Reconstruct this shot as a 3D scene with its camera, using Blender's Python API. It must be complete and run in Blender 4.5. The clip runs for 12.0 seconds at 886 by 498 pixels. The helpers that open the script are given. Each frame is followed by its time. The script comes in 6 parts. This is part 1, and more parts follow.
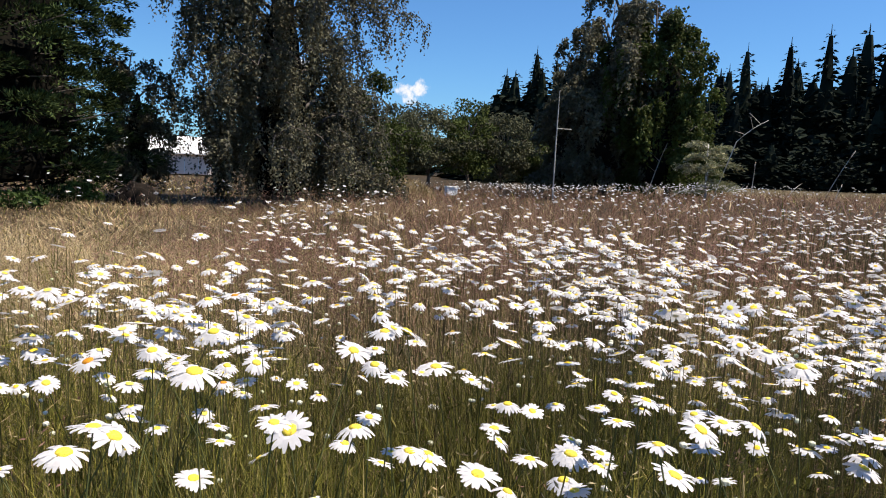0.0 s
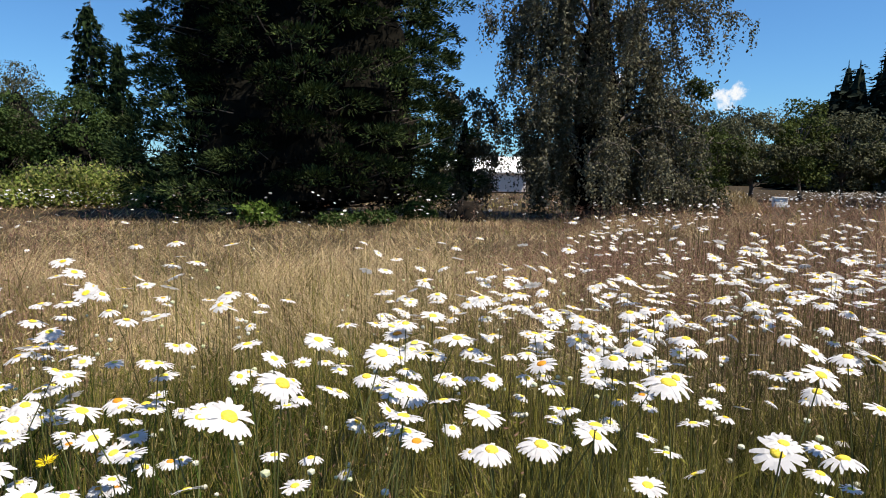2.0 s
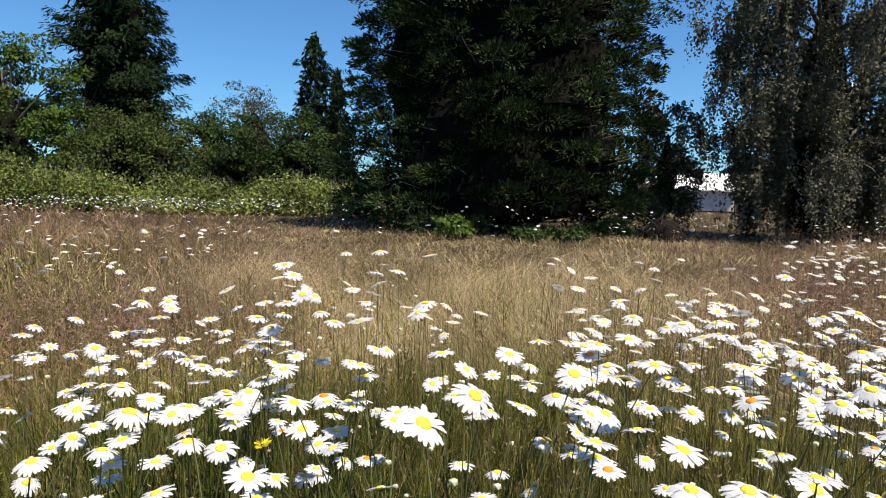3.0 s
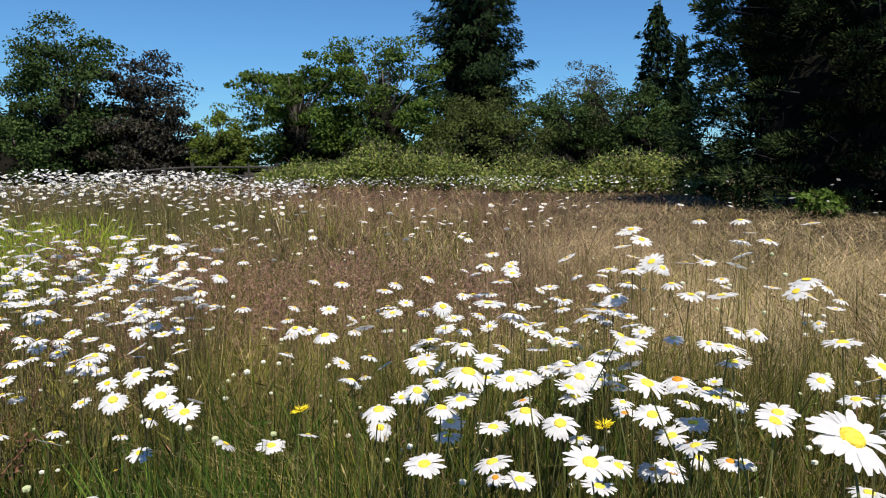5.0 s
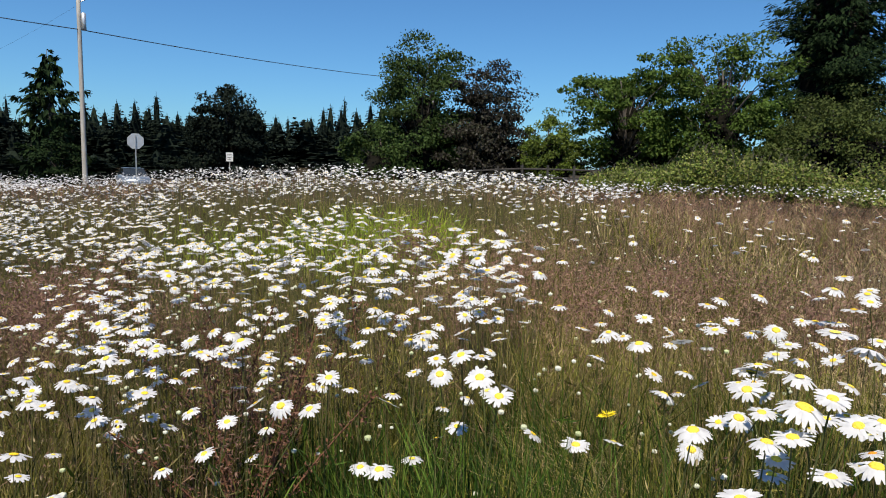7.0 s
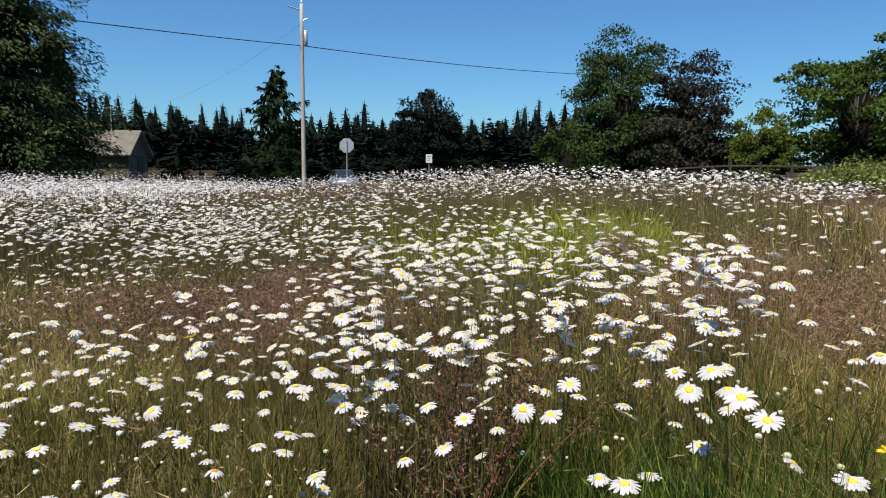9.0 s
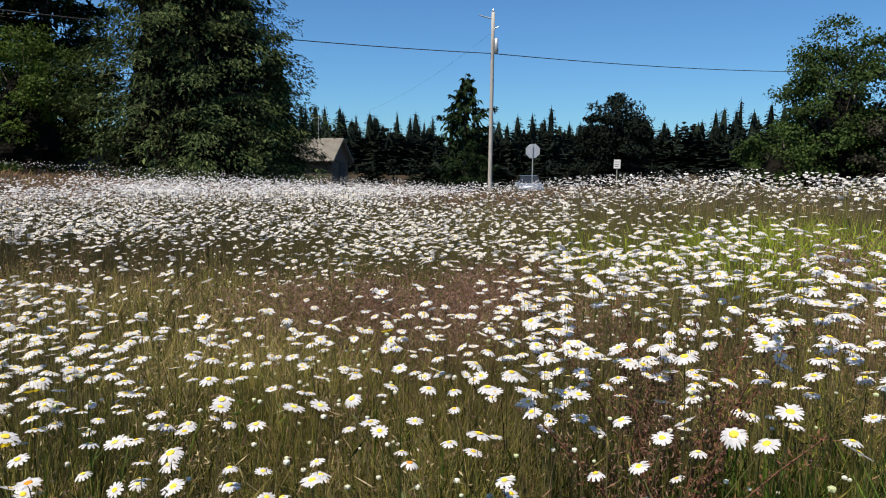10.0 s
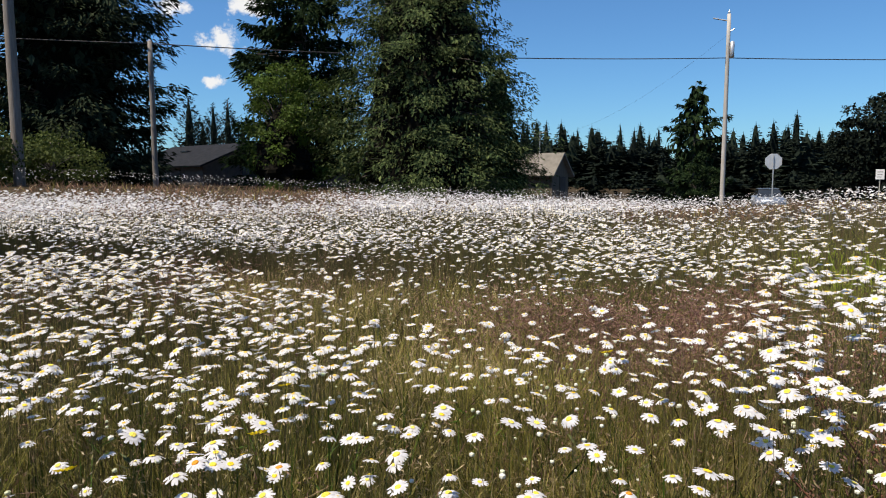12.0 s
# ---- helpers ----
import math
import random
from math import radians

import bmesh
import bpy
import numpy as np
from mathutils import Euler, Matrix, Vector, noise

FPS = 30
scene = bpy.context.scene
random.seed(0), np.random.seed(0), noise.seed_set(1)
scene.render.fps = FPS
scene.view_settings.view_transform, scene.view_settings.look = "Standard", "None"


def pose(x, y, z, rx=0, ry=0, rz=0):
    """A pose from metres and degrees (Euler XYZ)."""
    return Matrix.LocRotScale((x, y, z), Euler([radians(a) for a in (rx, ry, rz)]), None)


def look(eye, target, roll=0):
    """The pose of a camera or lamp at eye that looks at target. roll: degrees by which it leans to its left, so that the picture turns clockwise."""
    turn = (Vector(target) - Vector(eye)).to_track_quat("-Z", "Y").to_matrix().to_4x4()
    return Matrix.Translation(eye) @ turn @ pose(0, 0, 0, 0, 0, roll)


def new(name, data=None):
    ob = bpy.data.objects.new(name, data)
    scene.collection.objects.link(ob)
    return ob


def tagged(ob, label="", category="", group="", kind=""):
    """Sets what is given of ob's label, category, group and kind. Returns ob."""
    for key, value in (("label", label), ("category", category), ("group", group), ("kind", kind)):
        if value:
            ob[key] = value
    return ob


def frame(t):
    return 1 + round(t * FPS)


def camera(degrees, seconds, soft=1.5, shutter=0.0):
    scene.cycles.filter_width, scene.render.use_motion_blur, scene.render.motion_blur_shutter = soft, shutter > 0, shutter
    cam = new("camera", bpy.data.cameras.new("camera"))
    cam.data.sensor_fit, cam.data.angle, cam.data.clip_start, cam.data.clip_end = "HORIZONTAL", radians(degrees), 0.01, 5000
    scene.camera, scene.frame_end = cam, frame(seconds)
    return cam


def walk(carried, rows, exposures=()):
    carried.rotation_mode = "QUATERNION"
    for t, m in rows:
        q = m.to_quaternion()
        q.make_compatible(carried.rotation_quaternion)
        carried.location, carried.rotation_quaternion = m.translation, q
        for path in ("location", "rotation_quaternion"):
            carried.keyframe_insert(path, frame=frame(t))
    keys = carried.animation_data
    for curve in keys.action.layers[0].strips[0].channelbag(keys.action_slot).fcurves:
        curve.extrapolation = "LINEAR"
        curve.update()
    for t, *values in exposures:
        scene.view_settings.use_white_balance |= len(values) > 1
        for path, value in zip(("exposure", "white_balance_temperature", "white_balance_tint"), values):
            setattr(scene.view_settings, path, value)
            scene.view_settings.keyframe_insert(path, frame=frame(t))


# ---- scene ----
cam = camera(66.4, 12.0, soft=1.05)
# seconds, place in metres, yaw, pitch and roll in degrees
PATH = [
    (0.0, 0.050, 0.021, 0.954, 0.00, -6.50, -2.47),
    (0.5, 0.022, 0.012, 0.968, 2.89, -6.53, -1.84),
    (1.0, 0.012, 0.011, 0.958, 6.68, -6.38, -2.44),
    (1.5, -0.048, -0.018, 0.964, 14.53, -6.05, -1.27),
    (2.0, -0.137, -0.050, 0.954, 25.30, -5.92, -0.45),
    (2.5, -0.144, -0.043, 0.958, 35.68, -4.59, -1.75),
    (3.0, -0.147, -0.046, 0.954, 41.56, -4.88, -1.37),
    (3.5, -0.146, -0.071, 0.957, 49.89, -5.69, -1.39),
    (3.7, -0.171, -0.052, 0.948, 53.62, -6.25, -1.87),
    (5.3, -0.270, 0.018, 0.908, 71.61, -6.76, -0.55),
    (5.5, -0.269, 0.016, 0.907, 73.15, -6.65, -1.52),
    (6.0, -0.272, 0.015, 0.909, 80.31, -6.40, -1.23),
    (6.5, -0.266, 0.017, 0.912, 86.76, -6.15, -1.44),
    (7.0, -0.273, 0.013, 0.907, 96.21, -6.95, -1.41),
    (7.2, -0.264, 0.015, 0.905, 98.80, -7.27, -0.95),
    (8.8, -0.256, -0.053, 0.910, 110.78, -7.26, -0.48),
    (9.0, -0.264, -0.072, 0.913, 112.28, -7.27, -0.58),
    (9.5, -0.262, -0.105, 0.909, 117.74, -8.41, -0.87),
    (10.0, -0.268, -0.104, 0.906, 127.73, -6.97, -0.65),
    (10.5, -0.272, -0.100, 0.908, 133.80, -6.56, -0.69),
    (11.0, -0.277, -0.098, 0.907, 139.99, -6.46, -1.12),
    (11.5, -0.275, -0.104, 0.908, 144.23, -6.36, -0.26),
    (12.0, -0.270, -0.111, 0.911, 146.10, -5.84, 0.10),
]
walk(cam, [(t, pose(x, y, z, 90 + p, r, w)) for t, x, y, z, w, p, r in PATH],
     exposures=((0.0, 0.68, 6900, 14), (2.0, 0.64, 6930, 11), (3.5, 0.62, 6800, 10), (5.5, 0.42, 6750, 9), (9.5, 0.38, 6850, 10), (12.0, 0.52, 7050, 12)))

# ---- light ----
SUN_AZ, SUN_EL = -95.0, 62.0      # compass turn to the left of +y, and height, in degrees


def heading(az):
    """The level unit vector at an azimuth, counted to the left from +y."""
    a = radians(az)
    return Vector((-math.sin(a), math.cos(a), 0))


sun_way = heading(SUN_AZ) * math.cos(radians(SUN_EL)) + Vector((0, 0, math.sin(radians(SUN_EL))))
sun = new("sun", bpy.data.lights.new("sun", "SUN"))
sun.data.energy, sun.data.angle, sun.data.color = 5.0, radians(0.53), (1.0, 0.93, 0.82)
sun.matrix_world = look(sun_way * 100, (0, 0, 0))

world = bpy.data.worlds.new("world")
scene.world = world
world.use_nodes = True
wn, wl = world.node_tree.nodes, world.node_tree.links
wn.clear()
w_out = wn.new("ShaderNodeOutputWorld")
w_bg = wn.new("ShaderNodeBackground")
w_sky = wn.new("ShaderNodeTexSky")
w_sky.sky_type, w_sky.sun_disc = "NISHITA", False
w_sky.sun_elevation, w_sky.sun_rotation = radians(SUN_EL), radians(-SUN_AZ)
w_sky.air_density, w_sky.dust_density, w_sky.ozone_density = 1.0, 0.3, 2.5
w_bg.inputs["Strength"].default_value = 0.07
w_co = wn.new("ShaderNodeTexCoord")
# a few small fair-weather clouds low in the sky
w_noise = wn.new("ShaderNodeTexNoise")
w_noise.inputs["Scale"].default_value, w_noise.inputs["Detail"].default_value, w_noise.inputs["Roughness"].default_value = 34.0, 8.0, 0.66
wl.new(w_co.outputs["Generated"], w_noise.inputs["Vector"])
cover = None
for c_az, c_el, size, thick in ((2.6, 6.6, 3.0, 0.8), (12.0, 8.0, 3.0, 0.8), (167.3, 13.0, 2.4, 1.0), (161.5, 13.6, 3.6, 1.0), (164.0, 10.8, 3.2, 0.9), (164.6, 7.7, 1.6, 0.8), (155.0, 16.0, 5.0, 0.8)):
    c_way = heading(c_az) * math.cos(radians(c_el)) + Vector((0, 0, math.sin(radians(c_el))))
    n_off = wn.new("ShaderNodeVectorMath")
    n_off.operation = "SUBTRACT"
    n_off.inputs[1].default_value = c_way
    wl.new(w_co.outputs["Generated"], n_off.inputs[0])
    n_flat = wn.new("ShaderNodeVectorMath")
    n_flat.operation = "MULTIPLY"
    n_flat.inputs[1].default_value = (1, 1, 1.8)
    wl.new(n_off.outputs[0], n_flat.inputs[0])
    n_len = wn.new("ShaderNodeVectorMath")
    n_len.operation = "LENGTH"
    wl.new(n_flat.outputs[0], n_len.inputs[0])
    n_map = wn.new("ShaderNodeMapRange")
    n_map.interpolation_type = "SMOOTHSTEP"
    n_map.inputs["From Min"].default_value, n_map.inputs["From Max"].default_value = radians(size), 0.0
    n_map.inputs["To Min"].default_value, n_map.inputs["To Max"].default_value = 0.0, thick
    wl.new(n_len.outputs["Value"], n_map.inputs["Value"])
    if cover is None:
        cover = n_map.outputs[0]
    else:
        n_max = wn.new("ShaderNodeMath")
        n_max.operation = "MAXIMUM"
        wl.new(cover, n_max.inputs[0])
        wl.new(n_map.outputs[0], n_max.inputs[1])
        cover = n_max.outputs[0]
n_add = wn.new("ShaderNodeMath")
n_add.operation = "MULTIPLY_ADD"
n_add.inputs[1].default_value = 2.4
wl.new(w_noise.outputs["Fac"], n_add.inputs[0])
wl.new(cover, n_add.inputs[2])
n_edge = wn.new("ShaderNodeMapRange")
n_edge.interpolation_type = "SMOOTHSTEP"
n_edge.inputs["From Min"].default_value, n_edge.inputs["From Max"].default_value = 1.55, 2.0
wl.new(n_add.outputs[0], n_edge.inputs["Value"])
n_gate = wn.new("ShaderNodeMath")
n_gate.operation, n_gate.use_clamp = "MULTIPLY", True
n_gate.inputs[1].default_value = 6.0
wl.new(cover, n_gate.inputs[0])
n_cloud = wn.new("ShaderNodeMath")
n_cloud.operation = "MULTIPLY"
wl.new(n_gate.outputs[0], n_cloud.inputs[0])
wl.new(n_edge.outputs[0], n_cloud.inputs[1])
n_tint = wn.new("ShaderNodeMix")
n_tint.data_type, n_tint.blend_type = "RGBA", "MULTIPLY"
n_tint.inputs["Factor"].default_value = 1.0
n_tint.inputs["B"].default_value = (0.53, 0.97, 1.38, 1)
wl.new(w_sky.outputs[0], n_tint.inputs["A"])
n_mix = wn.new("ShaderNodeMix")
n_mix.data_type = "RGBA"
n_mix.inputs["B"].default_value = (8.5, 9.0, 9.6, 1)
wl.new(n_cloud.outputs[0], n_mix.inputs["Factor"])
wl.new(n_tint.outputs["Result"], n_mix.inputs["A"])
wl.new(n_mix.outputs["Result"], w_bg.inputs["Color"])
wl.new(w_bg.outputs[0], w_out.inputs["Surface"])


# ---- materials ----
def node_mat(name):
    mat = bpy.data.materials.new(name)
    mat.use_nodes = True
    return mat, mat.node_tree.nodes, mat.node_tree.links, mat.node_tree.nodes["Principled BSDF"]


def ramp(nodes, colours):
    r = nodes.new("ShaderNodeValToRGB")
    el = r.color_ramp.elements
    for i, c in enumerate(colours):
        p = i / (len(colours) - 1)
        e = el[i] if i < 2 else el.new(p)
        e.position, e.color = p, (*c, 1)
    for i, c in enumerate(colours):
        el[i].position, el[i].color = i / (len(colours) - 1), (*c, 1)
    return r


def plant_mat(name, colours, rough=0.6, through_light=0.3, patch=1.5, patch_amount=0.35, sheen=0.3):
    """Leaves, blades and petals: a colour of its own for each piece, drifting over larger patches, and light let through."""
    mat, nodes, links, bsdf = node_mat(name)
    geo = nodes.new("ShaderNodeNewGeometry")
    rr = ramp(nodes, colours)
    links.new(geo.outputs["Random Per Island"], rr.inputs["Fac"])
    no = nodes.new("ShaderNodeTexNoise")
    no.inputs["Scale"].default_value, no.inputs["Detail"].default_value = patch, 3.0
    links.new(geo.outputs["Position"], no.inputs["Vector"])
    mr = nodes.new("ShaderNodeMapRange")
    mr.inputs["From Min"].default_value, mr.inputs["From Max"].default_value = 0.3, 0.7
    mr.inputs["To Min"].default_value, mr.inputs["To Max"].default_value = 1 - patch_amount, 1 + patch_amount
    links.new(no.outputs["Fac"], mr.inputs["Value"])
    vm = nodes.new("ShaderNodeVectorMath")
    vm.operation = "SCALE"
    links.new(rr.outputs["Color"], vm.inputs[0])
    links.new(mr.outputs[0], vm.inputs["Scale"])
    links.new(vm.outputs[0], bsdf.inputs["Base Color"])
    bsdf.inputs["Roughness"].default_value = rough
    bsdf.inputs["Specular IOR Level"].default_value = sheen
    if through_light:
        tl = nodes.new("ShaderNodeBsdfTranslucent")
        mx = nodes.new("ShaderNodeMixShader")
        mx.inputs[0].default_value = through_light
        links.new(vm.outputs[0], tl.inputs["Color"])
        links.new(bsdf.outputs[0], mx.inputs[1])
        links.new(tl.outputs[0], mx.inputs[2])
        links.new(mx.outputs[0], nodes["Material Output"].inputs["Surface"])
    return mat


def solid_mat(name, ca, cb, scale=6.0, rough=0.8, metal=0.0, bump=0.3, stretch=(1, 1, 1), fine=60.0):
    """A surface with stains and grain at two scales and a little relief."""
    mat, nodes, links, bsdf = node_mat(name)
    tc = nodes.new("ShaderNodeTexCoord")
    mp = nodes.new("ShaderNodeMapping")
    mp.inputs["Scale"].default_value = stretch
    links.new(tc.outputs["Object"], mp.inputs["Vector"])
    n1, n2 = nodes.new("ShaderNodeTexNoise"), nodes.new("ShaderNodeTexNoise")
    n1.inputs["Scale"].default_value, n1.inputs["Detail"].default_value = scale, 5.0
    n2.inputs["Scale"].default_value, n2.inputs["Detail"].default_value = fine, 3.0
    links.new(mp.outputs[0], n1.inputs["Vector"])
    links.new(mp.outputs[0], n2.inputs["Vector"])
    av = nodes.new("ShaderNodeMath")
    av.operation = "MULTIPLY_ADD"
    av.inputs[1].default_value = 0.4
    links.new(n2.outputs["Fac"], av.inputs[0])
    links.new(n1.outputs["Fac"], av.inputs[2])
    mr = nodes.new("ShaderNodeMapRange")
    mr.inputs["From Min"].default_value, mr.inputs["From Max"].default_value = 0.45, 0.95
    links.new(av.outputs[0], mr.inputs["Value"])
    rr = ramp(nodes, (ca, cb))
    links.new(mr.outputs[0], rr.inputs["Fac"])
    links.new(rr.outputs["Color"], bsdf.inputs["Base Color"])
    bsdf.inputs["Roughness"].default_value, bsdf.inputs["Metallic"].default_value = rough, metal
    if rough >= 0.95:
        bsdf.inputs["Specular IOR Level"].default_value = 0.1
    if bump:
        bp = nodes.new("ShaderNodeBump")
        bp.inputs["Strength"].default_value, bp.inputs["Distance"].default_value = bump, 0.02
        links.new(av.outputs[0], bp.inputs["Height"])
        links.new(bp.outputs[0], bsdf.inputs["Normal"])
    return mat


M = {
    "soil": solid_mat("soil_thatch", (0.016, 0.012, 0.007), (0.065, 0.047, 0.025), 1.1, 0.95, bump=0.6, fine=45.0),
    "asphalt": solid_mat("asphalt", (0.035, 0.035, 0.037), (0.07, 0.07, 0.07), 3.0, 0.9),
    "petal": plant_mat("white_petal", ((0.61, 0.61, 0.625), (0.67, 0.67, 0.685), (0.73, 0.73, 0.745)), 0.6, 0.36, 60.0, 0.12, 0.2),
    "disc": plant_mat("yellow_disc", ((0.66, 0.44, 0.02), (0.72, 0.54, 0.05), (0.70, 0.60, 0.11)), 0.75, 0.0, 400.0, 0.4, 0.2),
    "old_disc": plant_mat("orange_disc", ((0.45, 0.16, 0.01), (0.62, 0.27, 0.015)), 0.75, 0.0, 400.0, 0.3),
    "stem": plant_mat("daisy_stem", ((0.05, 0.07, 0.018), (0.085, 0.10, 0.03), (0.10, 0.08, 0.035)), 0.6, 0.0, 8.0, 0.3, 0.2),
    "pale_stem": plant_mat("drift_stem", ((0.08, 0.085, 0.028), (0.125, 0.115, 0.045), (0.12, 0.085, 0.042)), 0.6, 0.2, 8.0, 0.3, 0.2),
    "bud": plant_mat("pale_bud", ((0.62, 0.62, 0.5), (0.75, 0.74, 0.64), (0.5, 0.55, 0.3)), 0.6, 0.2, 20.0, 0.1),
    "yellow": plant_mat("yellow_flower", ((0.72, 0.55, 0.01), (0.8, 0.64, 0.03)), 0.6, 0.2, 20.0, 0.1),
    "green": plant_mat("green_grass", ((0.018, 0.020, 0.005), (0.06, 0.066, 0.011), (0.23, 0.22, 0.04), (0.03, 0.034, 0.007), (0.31, 0.265, 0.075), (0.11, 0.115, 0.02), (0.36, 0.28, 0.14)), 0.7, 0.12, 1.6, 0.6, 0.12),
    "olive": plant_mat("olive_grass", ((0.03, 0.031, 0.007), (0.15, 0.145, 0.028), (0.30, 0.275, 0.065), (0.07, 0.072, 0.014), (0.37, 0.31, 0.115), (0.21, 0.20, 0.042)), 0.7, 0.15, 1.4, 0.5, 0.12),
    "lush": plant_mat("lush_grass", ((0.005, 0.013, 0.002), (0.014, 0.034, 0.004), (0.06, 0.115, 0.014), (0.009, 0.022, 0.003), (0.10, 0.155, 0.022)), 0.65, 0.15, 1.6, 0.5, 0.12),
    "lime": plant_mat("yellow_green_herb", ((0.26, 0.33, 0.03), (0.36, 0.42, 0.04), (0.20, 0.28, 0.04)), 0.55, 0.45, 1.0, 0.2),
    "straw": plant_mat("straw_grass", ((0.32, 0.23, 0.11), (0.43, 0.33, 0.18), (0.22, 0.155, 0.075), (0.54, 0.44, 0.26), (0.18, 0.15, 0.055)), 0.6, 0.2, 1.6, 0.5),
    "rust": plant_mat("russet_grass", ((0.19, 0.10, 0.066), (0.26, 0.148, 0.095), (0.33, 0.215, 0.128), (0.15, 0.075, 0.055)), 0.65, 0.2, 1.4, 0.55),
    "purple_bent": plant_mat("purple_bent_grass", ((0.19, 0.098, 0.072), (0.26, 0.145, 0.105), (0.32, 0.20, 0.14), (0.20, 0.105, 0.082)), 0.65, 0.3, 0.7, 0.35),
    "brown_weed": plant_mat("dead_dock", ((0.11, 0.045, 0.025), (0.17, 0.08, 0.045), (0.07, 0.03, 0.02)), 0.7, 0.1, 3.0, 0.3),
    "bark": solid_mat("grey_bark", (0.05, 0.042, 0.036), (0.13, 0.11, 0.095), 5.0, 0.9, bump=0.6, stretch=(3, 3, 0.6)),
    "dead_wood": solid_mat("silvered_dead_wood", (0.34, 0.32, 0.28), (0.58, 0.56, 0.50), 8.0, 0.85),
    "birch_leaf": plant_mat("birch_leaf", ((0.075, 0.075, 0.05), (0.105, 0.105, 0.062), (0.145, 0.14, 0.09), (0.095, 0.09, 0.072)), 0.7, 0.2, 0.8, 0.45, 0.12),
    # near-black: the shade inside crowns, put into the colour of inner bodies and needles
    "inner_shade": solid_mat("painted_inner_shade", (0.004, 0.004, 0.003), (0.011, 0.010, 0.007), 3.0, 1.0, bump=0.8, fine=18.0),
    "fir_leaf": plant_mat("dark_fir_needles", ((0.008, 0.016, 0.007), (0.015, 0.028, 0.011), (0.026, 0.045, 0.016)), 0.85, 0.05, 0.5, 0.35, 0.04),
    "grey_fir_leaf": plant_mat("grey_fir_needles", ((0.014, 0.022, 0.013), (0.026, 0.037, 0.02), (0.046, 0.058, 0.032)), 0.85, 0.05, 0.5, 0.4, 0.04),
    "pine_leaf": plant_mat("pine_needles", ((0.013, 0.023, 0.010), (0.030, 0.047, 0.018), (0.07, 0.098, 0.032)), 0.85, 0.05, 0.8, 0.75, 0.04),
    "cedar_leaf": plant_mat("cedar_sprays", ((0.022, 0.038, 0.015), (0.052, 0.078, 0.028), (0.115, 0.142, 0.056)), 0.8, 0.12, 0.9, 0.55, 0.06),
    "maple_leaf": plant_mat("maple_leaf", ((0.042, 0.074, 0.011), (0.062, 0.105, 0.017), (0.09, 0.135, 0.026)), 0.65, 0.25, 0.6, 0.4, 0.12),
    "linden_leaf": plant_mat("linden_leaf", ((0.026, 0.050, 0.011), (0.038, 0.066, 0.016), (0.054, 0.086, 0.022)), 0.65, 0.2, 0.6, 0.4, 0.12),
    "purple_leaf": plant_mat("purple_leaf", ((0.014, 0.012, 0.009), (0.026, 0.021, 0.014), (0.03, 0.034, 0.015)), 0.55, 0.15, 0.6, 0.3, 0.25),
    "lime_leaf": plant_mat("lime_leaf", ((0.075, 0.115, 0.012), (0.12, 0.16, 0.018), (0.06, 0.09, 0.014)), 0.55, 0.3, 0.8, 0.25, 0.25),
    "shrub_leaf": plant_mat("shrub_leaf", ((0.042, 0.060, 0.013), (0.06, 0.082, 0.02), (0.08, 0.098, 0.028)), 0.65, 0.25, 0.7, 0.4, 0.12),
    "grey_leaf": plant_mat("grey_green_leaf", ((0.056, 0.062, 0.032), (0.076, 0.082, 0.045), (0.096, 0.098, 0.06)), 0.65, 0.2, 0.6, 0.35, 0.12),
    "bramble_leaf": plant_mat("bramble_leaf", ((0.055, 0.09, 0.017), (0.125, 0.175, 0.031), (0.25, 0.285, 0.07), (0.19, 0.165, 0.07)), 0.55, 0.3, 0.6, 0.6, 0.2),
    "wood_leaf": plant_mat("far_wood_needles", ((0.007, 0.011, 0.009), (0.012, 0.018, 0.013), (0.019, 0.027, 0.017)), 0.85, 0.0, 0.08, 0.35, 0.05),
    "white_paint": solid_mat("white_painted_metal", (0.74, 0.74, 0.72), (0.82, 0.82, 0.80), 2.0, 0.5, bump=0.05),
    "pale_wall": solid_mat("weathered_pale_siding", (0.74, 0.58, 0.48), (0.86, 0.71, 0.60), 2.0, 0.8, bump=0.1),
    "zinc": solid_mat("galvanised_steel", (0.50, 0.52, 0.53), (0.62, 0.64, 0.65), 5.0, 0.45, 0.6, 0.05),
    "pole_wood": solid_mat("weathered_pole_wood", (0.30, 0.28, 0.25), (0.50, 0.48, 0.44), 6.0, 0.85, bump=0.3, stretch=(4, 4, 0.4)),
    "dark_pole": solid_mat("dark_pole_wood", (0.13, 0.11, 0.09), (0.24, 0.21, 0.18), 6.0, 0.85, bump=0.3, stretch=(4, 4, 0.4)),
    "cable": solid_mat("black_cable", (0.02, 0.02, 0.022), (0.035, 0.035, 0.04), 5.0, 0.6, bump=0),
    "shingle": solid_mat("brown_grey_shingles", (0.11, 0.10, 0.085), (0.20, 0.185, 0.155), 2.5, 0.9, bump=0.5),
    "dark_roof": solid_mat("dark_grey_shingles", (0.010, 0.011, 0.013), (0.022, 0.023, 0.026), 2.5, 0.95, bump=0.5),
    "tan_wall": solid_mat("tan_board_siding", (0.07, 0.056, 0.04), (0.12, 0.095, 0.068), 3.0, 0.85, bump=0.2, stretch=(6, 6, 0.5)),
    "dark_wall": solid_mat("dark_brown_siding", (0.03, 0.024, 0.02), (0.06, 0.047, 0.038), 3.0, 0.8, bump=0.2),
    "car_paint": solid_mat("silver_blue_car_paint", (0.20, 0.24, 0.29), (0.25, 0.29, 0.34), 1.0, 0.3, 0.5, 0.0),
